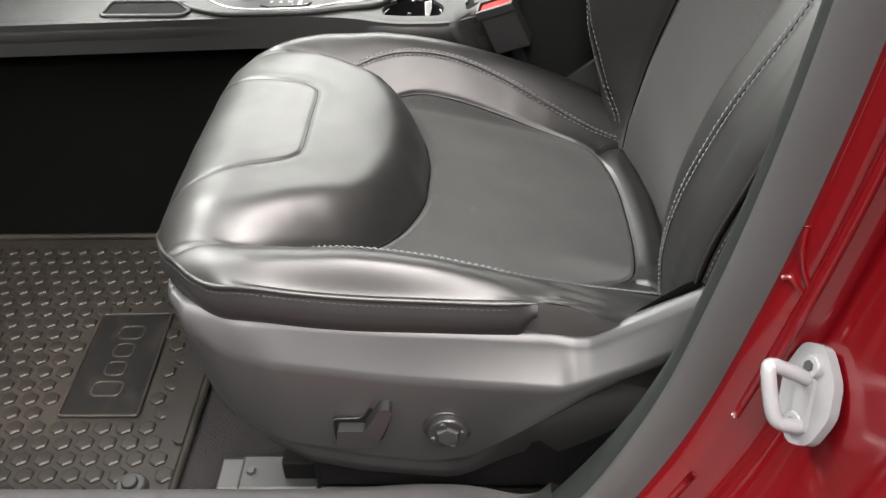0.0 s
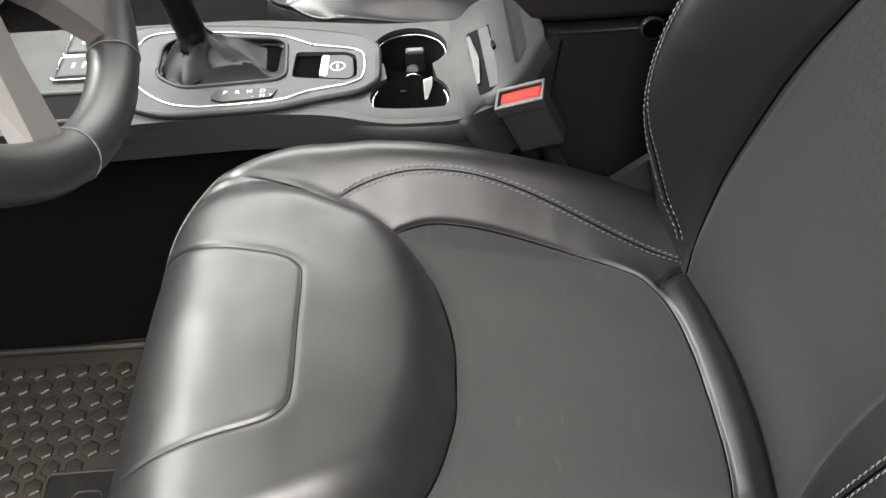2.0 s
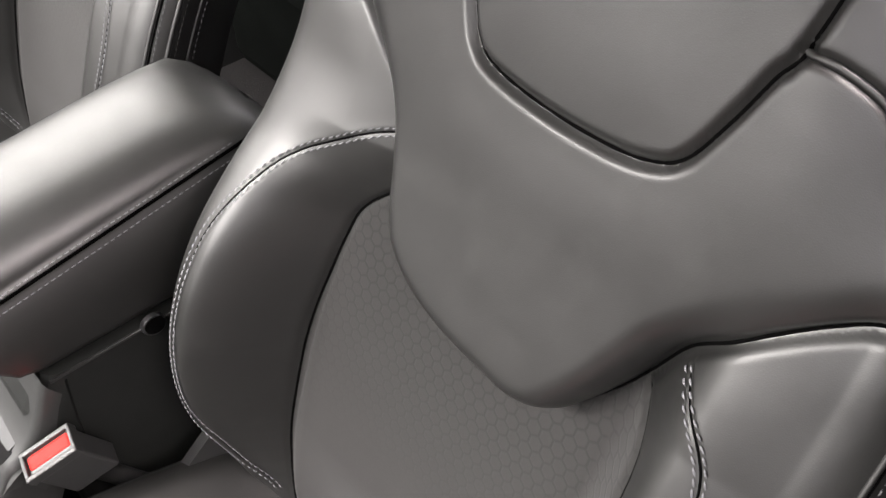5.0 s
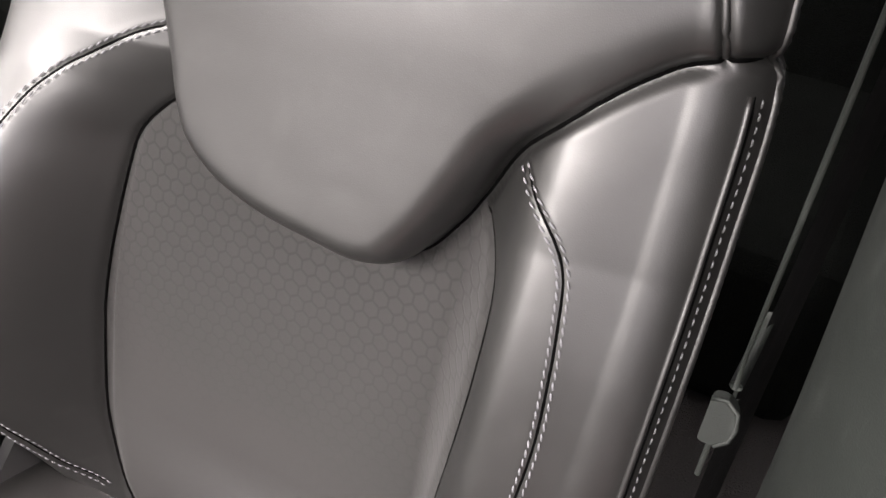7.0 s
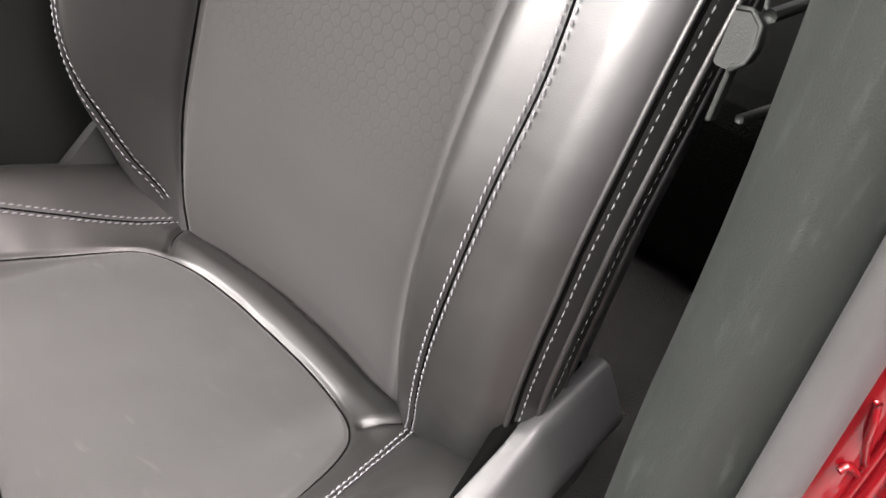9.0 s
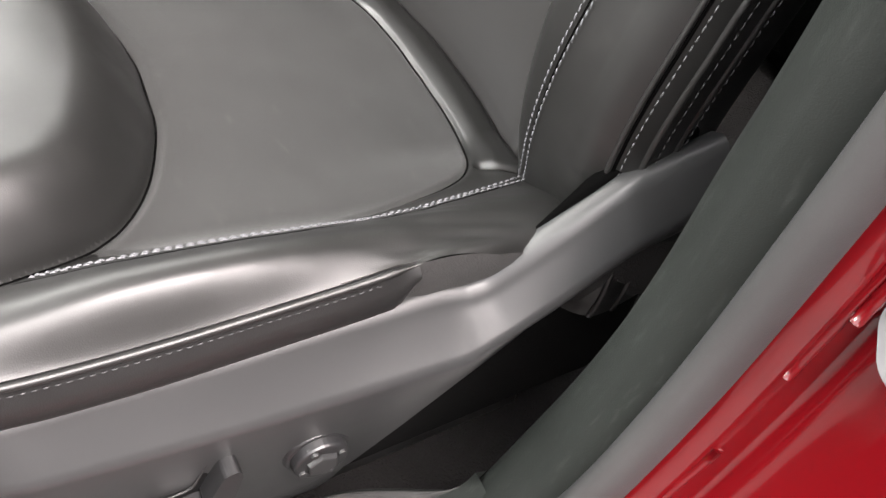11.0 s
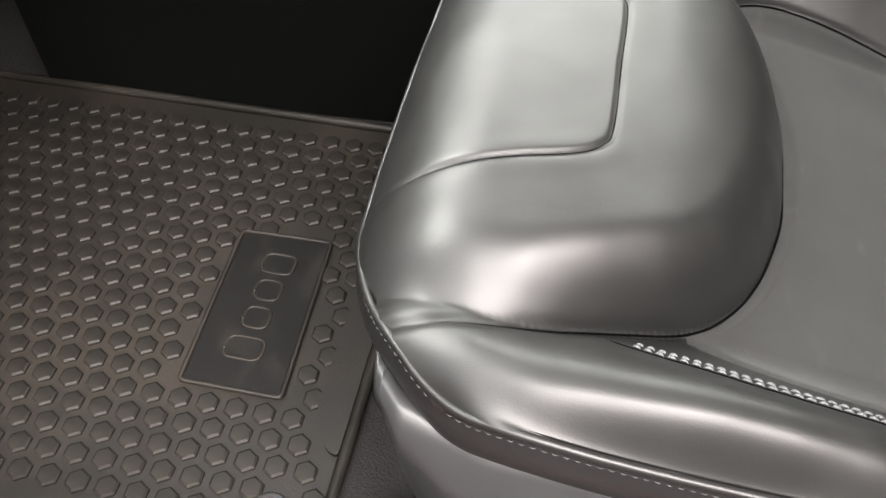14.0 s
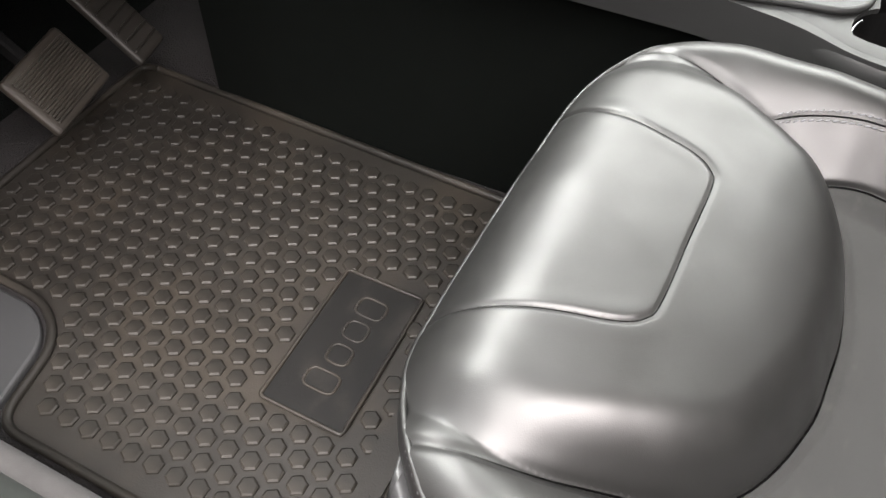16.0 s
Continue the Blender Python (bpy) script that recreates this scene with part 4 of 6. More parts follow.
def build_headrest(seat):
    """Padded head restraint on two steel posts."""
    rows = []
    for t in np.linspace(-1, 1, 13):
        w = 0.118 * (1 - 0.16 * abs(t) ** 3)
        prof = []
        for a in np.linspace(0, 2 * math.pi, 28, endpoint=False):
            c, si = math.cos(a), math.sin(a)
            k = (abs(c) ** 3 + abs(si) ** 3) ** (-1 / 3)
            prof.append((0.047 * k * c * (1 - 0.25 * abs(t) ** 4), 0.088 * k * si * (1 - 0.22 * abs(t) ** 4)))
        rows.append([tuple(BACK_AT + UP * (0.815 + v) + FWD * (u - 0.005) + np.array([0, w * t, 0])) for u, v in prof])
    rest = loft("headrest", rows, LEATHER, seat, "black leather headrest")
    for y in (-0.07, 0.07):
        tube("headrest_post", np.array([BACK_AT + UP * v - FWD * 0.02 + np.array([0, y, 0]) for v in (0.66, 0.71, 0.75)]), 0.006, CHROME, rest, "steel headrest post", 12)


def build_seat():
    seat = thing("driver_seat", "black leather car seat with charcoal fabric inserts and grey stitching", "car seat")
    build_cushion(seat)
    build_back(seat)
    build_shell(seat)
    build_headrest(seat)
    return seat


driver_seat = build_seat()

# ---- floor, sill and pillar ----
floor = thing("floor", "dark carpeted car floor under the seats", "floor", kind="structure")
box("carpet", (2.7, 1.66, 0.02), (0.35, 0.505, -0.021), CARPET_GREY, floor, 0.0)
box("carpet_edge", (1.24, 0.105, 0.02), (1.135, -0.3775, -0.021), CARPET_GREY, floor, 0.0)
ground = thing("ground", "grey concrete floor under the car", "ground", kind="structure")
box("slab", (80, 80, 0.1), (0, 0, -0.50), CONCRETE, ground, 0)

EDGE = spline([(-0.95, 0.098), (-0.5, 0.098), (-0.1, 0.098), (0.12, 0.100), (0.22, 0.118), (0.285, 0.155), (0.332, 0.215), (0.368, 0.285), (0.402, 0.375), (0.424, 0.470), (0.440, 0.560), (0.452, 0.66), (0.462, 0.80), (0.466, 1.0), (0.46, 1.22)], 8)
TAN = np.gradient(EDGE, axis=0)
TAN /= np.linalg.norm(TAN, axis=1)[:, None]
NRM = np.stack([-TAN[:, 1], TAN[:, 0]], 1)


def lean(z, q):
    """The pillar's inner side stands further out, and is shallower, towards the sill."""
    y, h = q
    y += 0.0125 * (1 - smooth01(z, 0.12, 0.30)) * smooth01(-y, 0.345, 0.391)
    out = 0.032 - 0.018 * smooth01(z, 0.28, 0.48) - 0.014 * smooth01(z, 0.55, 0.95)
    return y - out * max(0.0, y + 0.391) / 0.089, h * (0.25 + 0.75 * smooth01(z, 0.22, 0.50))


def spread(z, q):
    """The seal is broad along the sill and narrower, further out, beside the pillar."""
    y, h = q
    return y - smooth01(z, 0.12, 0.30) * (0.0125 + (y + 0.3775) * 0.26), h


def tuck(z, q):
    """The sill cover narrows and flattens where it runs up under the pillar."""
    y, h = q
    k = smooth01(z, 0.099, 0.20)
    return y + min(0.0, -0.335 - y) * k, h * (1 - 0.9 * smooth01(z, 0.099, 0.125)) - 0.004 * k


def ribbon(name, prof, mat, parent, label="", first=0, last=None, bend=None):
    """A strip with that section (y, height over the edge line), drawn along the sill and up the pillar."""
    e, n = EDGE[first:last], NRM[first:last]
    P = np.array([[(ex + nx * h, y, ez + nz * h) for y, h in (bend(ez, q) if bend else q for q in prof)] for (ex, ez), (nx, nz) in zip(e, n)])
    return sheet(name, P, mat, parent, label, flip=True)


pillar = thing("wall_pillar", "grey-green plastic pillar trim with scuffs, beside the seat", "pillar trim", kind="structure")
SPLIT = 40
ribbon("pillar_cover", [(-0.302, -0.088), (-0.3035, -0.066), (-0.307, -0.050), (-0.313, -0.036), (-0.321, -0.023), (-0.331, -0.013), (-0.344, -0.005), (-0.355, 0.0), (-0.360, 0.0015), (-0.364, 0.0015), (-0.374, -0.001), (-0.386, -0.004), (-0.391, -0.008)], TRIM, pillar, "scuffed grey-green pillar cover", SPLIT, None, lean)
ribbon("pillar_core", [(-0.345, -0.078), (-0.40, -0.076), (-0.48, -0.075), (-0.568, -0.076)], TRIM, pillar, "dark inner side of the pillar", SPLIT + 10)
sill = thing("sill_plate", "dark door sill cover with grey carpet binding", "sill plate", kind="structure")
ribbon("sill_cover", [(-0.258, -0.11), (-0.264, -0.02), (-0.272, -0.004), (-0.282, -0.001), (-0.318, 0.000), (-0.345, 0.0), (-0.375, 0.0), (-0.3785, -0.004)], TRIM, sill, "", 0, SPLIT + 8, tuck)
ribbon("carpet_binding", [(-0.263, -0.02), (-0.265, 0.0035), (-0.275, 0.0055), (-0.286, 0.0045), (-0.288, -0.002)], FELT, sill, "", 0, SPLIT + 6, tuck)
seal = thing("door_seal", "grey rubber door weatherstrip round the opening", "weatherstrip", kind="structure")
ribbon("seal_lip", [(-0.3775, -0.004), (-0.379, 0.004), (-0.383, 0.0095), (-0.389, 0.012), (-0.396, 0.011), (-0.402, 0.006), (-0.405, -0.002), (-0.406, -0.02)], WEATHER, seal, "", 0, None, spread)
jamb = thing("wall_jamb", "glossy red painted metal door jamb", "door jamb", kind="structure")
ribbon("jamb_panel", [(-0.400, -0.014), (-0.412, -0.015), (-0.418, -0.018), (-0.424, -0.032), (-0.428, -0.044), (-0.433, -0.049), (-0.438, -0.047), (-0.443, -0.050), (-0.449, -0.054), (-0.475, -0.056), (-0.510, -0.057), (-0.525, -0.053), (-0.532, -0.044), (-0.540, -0.041), (-0.552, -0.046), (-0.565, -0.064), (-0.572, -0.10), (-0.574, -0.30)], RED, jamb, "red body paint")
# pressed ridges in the jamb
for a, b, y0, y1 in ((52, 62, -0.418, -0.424), (66, 92, -0.422, -0.428), (70, 94, -0.4285, -0.4325)):
    line = np.array([(EDGE[i, 0] + NRM[i, 0] * h, y0 + (y1 - y0) * (i - a) / (b - a), EDGE[i, 1] + NRM[i, 1] * h) for i in range(a, min(b, len(EDGE))) for h in [-0.030]])
    tube("pressed_ridge", line, 0.0032, RED, jamb, sides=8)
HOOK = spline([(0.4455, -0.4168, 0.507), (0.4500, -0.419, 0.508), (0.4600, -0.4235, 0.4965), (0.4620, -0.4245, 0.499), (0.4550, -0.4202, 0.5165), (0.4515, -0.4183, 0.532), (0.4525, -0.4155, 0.5435)], 6)
tube("pressed_hook", HOOK, 0.0018, RED, jamb, "hook-shaped pressed ridge", 8)
sticker = thing("orange_sticker", "small orange sticker on the red jamb", "sticker")
box("face", (0.001, 0.010, 0.016), (0.3655, -0.411, 0.262), surface("orange_print", (0.7, 0.25, 0.02), 0.4, bump=0), sticker, 0, turn=Matrix.Rotation(radians(-24), 4, "Y"))


def build_striker():
    """The closed loop of wire on its plate, into which the door latch bites."""
    ob = thing("door_striker", "white coated steel door striker bolted to the red jamb", "striker")
    up = Vector((0.011, 0.036, 0.046)).normalized()
    out = Vector((-0.93, -0.28, 0.24))
    out = (out - up * out.dot(up)).normalized()
    side = up.cross(out).normalized()
    M = Matrix.Translation((0.4640, -0.4550, 0.446)) @ Matrix((side, up, out)).transposed().to_4x4() @ Matrix.Scale(0.88, 4)
    plate = rounded([(-0.010, -0.036), (0.010, -0.034), (0.024, -0.012), (0.024, 0.012), (0.010, 0.036), (-0.010, 0.036), (-0.024, 0.014), (-0.024, -0.014)], 0.007, 4)
    bm = prism_bm(plate, -0.004, 0.0040, 0.0015)
    bmesh.ops.transform(bm, matrix=M, verts=bm.verts)
    part("plate", bm, STEEL, ob)
    for u, v in ((0.004, 0.020), (-0.004, -0.021)):
        bm = cyl_bm(0.0092, 0.0080, 0.006, 24, None, (u, v, 0.006), 0.001)
        bmesh.ops.transform(bm, matrix=M, verts=bm.verts)
        bolt = part("bolt", bm, STEEL, ob)
        bm = cyl_bm(0.0040, 0.0040, 0.002, 6, None, (u, v, 0.0095))
        bmesh.ops.transform(bm, matrix=M, verts=bm.verts)
        part("socket", bm, GREY_PLASTIC, bolt)
    loop = spline([(0.002, 0.010, 0.002), (0.002, 0.013, 0.016), (0.0, 0.0165, 0.035), (0.0, 0.012, 0.0385), (0.0, -0.008, 0.032), (0.0, -0.019, 0.026), (0.001, -0.022, 0.018), (0.002, -0.022, 0.002)], 8)
    tube("wire_loop", np.array([M @ Vector(p) for p in loop]), 0.0046, STEEL, ob, "white coated wire loop", 12)
    bm = prism_bm(rounded([(-0.007, -0.028), (0.007, -0.026), (0.009, 0.012), (0.002, 0.018), (-0.006, 0.016)], 0.004, 3), 0.003, 0.0075, 0.002)
    bmesh.ops.transform(bm, matrix=M, verts=bm.verts)
    part("loop_base", bm, STEEL, ob)


build_striker()

# ---- floor mat ----
floor_mat = thing("floor_mat", "black rubber floor mat with raised hexagon studs, dusty", "floor mat")
OUTLINE = rounded([(-0.76, 0.318), (-0.76, -0.085), (-0.57, -0.088), (-0.520, -0.125), (-0.500, -0.232), (-0.094, -0.232), (-0.094, 0.318)], 0.028, 5)
part("base", prism_bm(OUTLINE, -0.011, -0.0045), RUBBER_DARK, floor_mat)
ring = resample(np.array([(x, y, -0.001) for x, y in OUTLINE + OUTLINE[:1]]), 0.008)
tube("rim", ring, 0.0058, RUBBER, floor_mat, "raised mat rim", 8)
PLATE = [(-0.281, 0.122), (-0.276, -0.074), (-0.171, -0.074), (-0.178, 0.124)]
part("badge_plate", prism_bm(rounded(PLATE, 0.003, 2), -0.006, -0.001, 0.001), PLATE_RUBBER, floor_mat, "smooth rubber plate with a worn raised mark")
line = resample(np.array([(x, y, 0.0) for x, y in rounded(PLATE, 0.004, 3) + rounded(PLATE, 0.004, 3)[:1]]), 0.004)
tube("plate_rim", line, 0.0026, RUBBER_DARK, floor_mat, sides=6)
TAB = rounded([(-0.134, -0.075), (-0.112, -0.118), (-0.100, -0.122), (-0.100, 0.20), (-0.134, 0.20)], 0.008, 3)
part("heel_tab", prism_bm(TAB, -0.006, 0.001, 0.002), RUBBER_DARK, floor_mat, "smooth tab at the mat's rear edge")
fixing = part("fixing_post", cyl_bm(0.021, 0.017, 0.012, 28, None, (-0.144, -0.186, 0.002), 0.003), PLASTIC, floor_mat, "round mat fixing post")
part("post_cap", cyl_bm(0.0105, 0.009, 0.006, 24, None, (-0.144, -0.186, 0.010), 0.0015), PLASTIC_SMOOTH, fixing)
# worn raised mark on the plate, as plain bars
for k, (dy, w, ln) in enumerate(((-0.050, 0.026, 0.040), (-0.012, 0.026, 0.028), (0.024, 0.026, 0.028), (0.060, 0.026, 0.036))):
    out = rounded([(-0.226 - ln / 2, dy - w / 2 + 0.024), (-0.226 + ln / 2, dy - w / 2 + 0.024), (-0.226 + ln / 2, dy + w / 2 + 0.024), (-0.226 - ln / 2, dy + w / 2 + 0.024)], 0.010, 4)
    pts = resample(np.array([(x, y, -0.0008) for x, y in out + out[:1]]), 0.003)
    tube("raised_bar", pts, 0.0019, RUBBER_DARK, floor_mat, sides=6)

dead_pedal = thing("foot_rest", "smooth dark grey plastic foot rest beside the mat", "foot rest")
part("pad", prism_bm(rounded([(-0.95, -0.095), (-0.575, -0.098), (-0.533, -0.13), (-0.512, -0.235), (-0.95, -0.235)], 0.03, 5), -0.012, 0.0, 0.004), GREY_PLASTIC, dead_pedal)

# ---- seat rail and carpet under the seat ----
rail = thing("seat_rail", "dull steel seat rail with plastic end cap on carpet", "seat rail")
box("channel", (0.50, 0.045, 0.035), (0.215, -0.185, 0.0075), RAIL, rail, 0.003)
box("end_cap", (0.095, 0.050, 0.045), (0.040, -0.190, 0.012), PLASTIC, rail, 0.004)
box("bracket", (0.04, 0.03, 0.03), (0.066, -0.185, 0.046), DARK, rail, 0.003)
part("bolt", cyl_bm(0.006, 0.005, 0.005, 6, None, (0.006, -0.190, 0.036), 0.001), RAIL, rail)
rail2 = copy_thing(rail, Matrix.Translation((0, 0.37, 0)))
for ob in (rail, rail2):
    tagged(ob, group="seat rails")
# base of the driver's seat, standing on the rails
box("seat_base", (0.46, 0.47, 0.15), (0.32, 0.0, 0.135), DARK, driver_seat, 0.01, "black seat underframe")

# ---- centre console ----
console = thing("centre_console", "black plastic centre console with shifter surround and cup holders", "console")
TOP = 0.383
outer = [(-0.62, 0.268), (-0.15, 0.292), (0.02, 0.300), (0.10, 0.292), (0.16, 0.268), (0.236, 0.268), (0.272, 0.290), (0.315, 0.30), (0.315, 0.478), (0.24, 0.466), (0.16, 0.466), (0.08, 0.480), (0.0, 0.494), (-0.62, 0.500)]


def flat_with_holes(name, outline, holes, z, mat, parent, label="", wall=0.05):
    """A deck with openings cut through it, each with its own side wall."""
    bm = bmesh.new()
    loops = []
    for pts in [outline] + holes:
        vs = [bm.verts.new((x, y, z)) for x, y in pts]
        loops.append([bm.edges.new((vs[i], vs[(i + 1) % len(vs)])) for i in range(len(vs))])
    bmesh.ops.triangle_fill(bm, use_beauty=True, use_dissolve=False, edges=[e for l in loops for e in l])
    keep = []
    for f in bm.faces[:]:
        c = f.calc_center_median()
        if any(inside(np.array(h), np.array([c.x]), np.array([c.y]))[0] for h in holes):
            keep.append(f)
    bmesh.ops.delete(bm, geom=keep, context="FACES_ONLY")
    for l in loops:
        r = bmesh.ops.extrude_edge_only(bm, edges=l)
        for v in r["geom"]:
            if isinstance(v, bmesh.types.BMVert):
                v.co.z -= wall
    return part(name, bm, mat, parent, label)


def circle(cx, cy, r, n=36, a0=0.0, a1=2 * math.pi):
    return [(cx + r * math.cos(a0 + (a1 - a0) * i / n), cy + r * math.sin(a0 + (a1 - a0) * i / n)) for i in range(n)]


C1, C2, CR = (0.188, 0.412), (0.186, 0.318), 0.0425
CUPS = circle(*C1, CR, 30, radians(-55), radians(235)) + circle(*C2, CR, 30, radians(125), radians(415))
CUPS = CUPS[:30] + CUPS[30:]
DECK = rounded(outer, 0.03, 5)
flat_with_holes("deck", DECK, [CUPS], TOP, CONSOLE, console, "satin black console deck", 0.045)
# rolled edge along the deck, then the flank below it
edge = [(-0.62, 0.276), (-0.15, 0.300), (0.02, 0.308), (0.10, 0.300), (0.16, 0.276), (0.236, 0.276), (0.265, 0.294), (0.30, 0.302)]
e = spline([(x, y) for x, y in edge], 8)
P = np.array([[(x, y + a, TOP + b) for a, b in ((0.02, 0.0005), (0.004, 0.0005), (-0.003, -0.0015), (-0.0075, -0.007), (-0.009, -0.015), (-0.008, -0.026), (-0.002, -0.036), (0.008, -0.040), (0.022, -0.041), (0.034, -0.08), (0.040, -0.20), (0.042, -0.40))] for x, y in e])
sheet("near_flank", P[:, :9], CONSOLE, console, "rolled deck edge", flip=True)
sheet("side_flank", P[:, 8:], FLANK, console, "console flank, footwell shade in its colour", flip=True)
P = np.array([[(x, y, z) for w in [np.interp(x, [-0.62, 0.0, 0.08, 0.16, 0.24, 0.32], [0.500, 0.494, 0.480, 0.466, 0.466, 0.478])] for y, z in ((w - 0.012, TOP - 0.0006), (w - 0.001, TOP - 0.004), (w + 0.004, TOP - 0.02), (w + 0.002, TOP - 0.1), (w, -0.01))] for x in np.linspace(-0.62, 0.32, 24)])
sheet("far_flank", P, CONSOLE, console)
# cup holder wells
for c in (C1, C2):
    bm = bmesh.new()
    bmesh.ops.create_cone(bm, cap_ends=True, segments=40, radius1=0.036, radius2=CR, depth=0.075)
    bmesh.ops.delete(bm, geom=[f for f in bm.faces if f.calc_center_median().z > 0.03], context="FACES")
    bmesh.ops.translate(bm, vec=(*c, TOP - 0.0425), verts=bm.verts)
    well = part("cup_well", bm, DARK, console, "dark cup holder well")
    a0, a1 = (radians(-30), radians(200)) if c is C1 else (radians(150), radians(390))
    arc = np.array([(x, y, TOP - 0.008) for x, y in circle(*c, CR - 0.0018, 40, a0, a1)])
    tube("rim_ring", arc, 0.0017, CHROME, well, "satin metal cup rim", 8)
box("rubber_flap", (0.022, 0.012, 0.05), (C1[0] + 0.005, C1[1] + 0.012, TOP - 0.035), PLASTIC_SMOOTH, console, 0.003)
# the deck sweeps up into the storage bin, with a card slot in the slope
sweep = spline([(0.236, TOP + 0.0008), (0.256, TOP + 0.0035), (0.274, TOP + 0.0105), (0.291, TOP + 0.026), (0.304, TOP + 0.046), (0.314, TOP + 0.066), (0.322, TOP + 0.083)], 5)
P = np.array([[(x + a, max(y, 0.292 * k + 0.26 * (1 - k) + (y - 0.2665)), z + b) for k in [smooth01(x, 0.236, 0.268)] for y, a, b in ((0.276, 0.03, -0.075), (0.268, 0.012, -0.03), (0.2665, 0.002, -0.009), (0.269, 0.0, -0.003), (0.275, 0.0, 0.0), (0.34, 0.0, 0.0), (0.40, 0.0, 0.0), (0.462, 0.0, 0.0), (0.470, 0.0, -0.003), (0.474, 0.002, -0.010), (0.474, 0.012, -0.04))] for x, z in sweep])
sheet("rear_sweep", P, CONSOLE, console, "curved rear end of the deck", flip=True)
slope = Matrix.Translation((0.2705, 0.366, TOP + 0.0085)) @ Matrix.Rotation(radians(3), 4, "Z") @ Matrix.Rotation(radians(-22), 4, "Y")
for nm, out, z0, z1, mt in (("slot_well", [(-0.015, -0.062), (0.013, -0.060), (0.013, 0.062), (-0.015, 0.060)], -0.004, 0.0016, DARK),
                            ("slot_liner", [(-0.002, -0.058), (0.0115, -0.058), (0.0115, 0.058), (0.000, 0.058)], 0.0, 0.0032, GREY_PLASTIC),
                            ("slot_clip", [(0.011, 0.006), (0.015, 0.006), (0.015, 0.020), (0.011, 0.020)], 0.0, 0.0060, DARK),
                            ("slot_flap", [(-0.0145, -0.045), (-0.011, -0.045), (-0.006, 0.0), (-0.011, 0.05), (-0.0145, 0.05)], 0.0, 0.0046, PLASTIC_SMOOTH)):
    bm = prism_bm(rounded(out, 0.002, 2), z0, z1, 0.0006)
    bmesh.ops.transform(bm, matrix=slope, verts=bm.verts)
    part(nm, bm, mt, console)
# shifter surround
bez = rounded([(-0.125, 0.325), (-0.070, 0.300), (0.045, 0.304), (0.085, 0.316), (0.135, 0.326), (0.152, 0.345), (0.152, 0.412), (0.135, 0.434), (0.085, 0.452), (0.0, 0.470), (-0.12, 0.482), (-0.15, 0.47), (-0.15, 0.36)], 0.02, 4)
BOOT = rounded([(-0.092, 0.372), (-0.060, 0.346), (0.044, 0.352), (0.052, 0.362), (0.048, 0.425), (0.036, 0.436), (-0.075, 0.452), (-0.096, 0.436)], 0.014, 4)
PARK = rounded([(0.058, 0.356), (0.120, 0.344), (0.130, 0.352), (0.128, 0.392), (0.118, 0.400), (0.060, 0.406)], 0.006, 3)
surround = thing("shifter_surround", "grey shifter surround plate with a satin chrome line", "shifter surround")
flat_with_holes("plate", bez, [BOOT, PARK], TOP + 0.0065, GREY_PLASTIC, surround, "dark grey plate", 0.0075)
rim3 = resample(np.array([(x, y, TOP + 0.0035) for x, y in bez + bez[:1]]), 0.005)
tube("plate_rim", rim3, 0.0040, CONSOLE, surround, sides=8)
ch = spline([(0.078, 0.418), (0.122, 0.406), (0.136, 0.392), (0.136, 0.352), (0.124, 0.338), (0.082, 0.328), (0.055, 0.316), (0.020, 0.311), (-0.040, 0.310), (-0.075, 0.322), (-0.105, 0.350), (-0.126, 0.386), (-0.124, 0.440), (-0.105, 0.462), (-0.05, 0.460), (0.030, 0.445), (0.058, 0.432), (0.078, 0.418)], 6)
tube("chrome_line", resample(np.array([(x, y, TOP + 0.0066) for x, y in ch]), 0.004), 0.0017, CHROME, surround, "satin chrome trim line", 8)
gear = part("gear_display", prism_bm(rounded([(-0.026, 0.321), (-0.012, 0.314), (0.040, 0.318), (0.046, 0.334), (-0.020, 0.338)], 0.004, 3), TOP + 0.0062, TOP + 0.0085, 0.0006), surface("gloss_black", (0.005, 0.005, 0.005), 0.35, bump=0, spec=0.2), surround, "glossy black gear display")


def lettering(text, at, size, mat, parent, turn=0.0, name="letter"):
    """Raised print in the built-in font, laid flat."""
    cu = bpy.data.curves.new(name, "FONT")
    cu.body, cu.size, cu.extrude, cu.align_x, cu.align_y = text, size, 0.0001, "CENTER", "CENTER"
    tmp = new("tmp_text", cu)
    dg = bpy.context.evaluated_depsgraph_get()
    data = bpy.data.meshes.new_from_object(tmp.evaluated_get(dg))
    bpy.data.objects.remove(tmp)
    data.transform(Matrix.Translation(at) @ Matrix.Rotation(turn, 4, "Z"))
    data.materials.clear()
    return mesh_object(name, data, parent, "white printed letter", mat, smooth=False)


for ch_, x in (("P", -0.010), ("R", 0.003), ("N", 0.016), ("D", 0.030)):
    lettering(ch_, (x, 0.3295, TOP + 0.0089), 0.0085, WHITE_MARK, gear, radians(0))
lettering("M", (0.030, 0.3208, TOP + 0.0089), 0.0075, WHITE_MARK, gear)
lettering("-", (0.020, 0.3206, TOP + 0.0089), 0.0075, WHITE_MARK, gear)
lettering("+", (0.039, 0.3216, TOP + 0.0089), 0.0065, WHITE_MARK, gear)
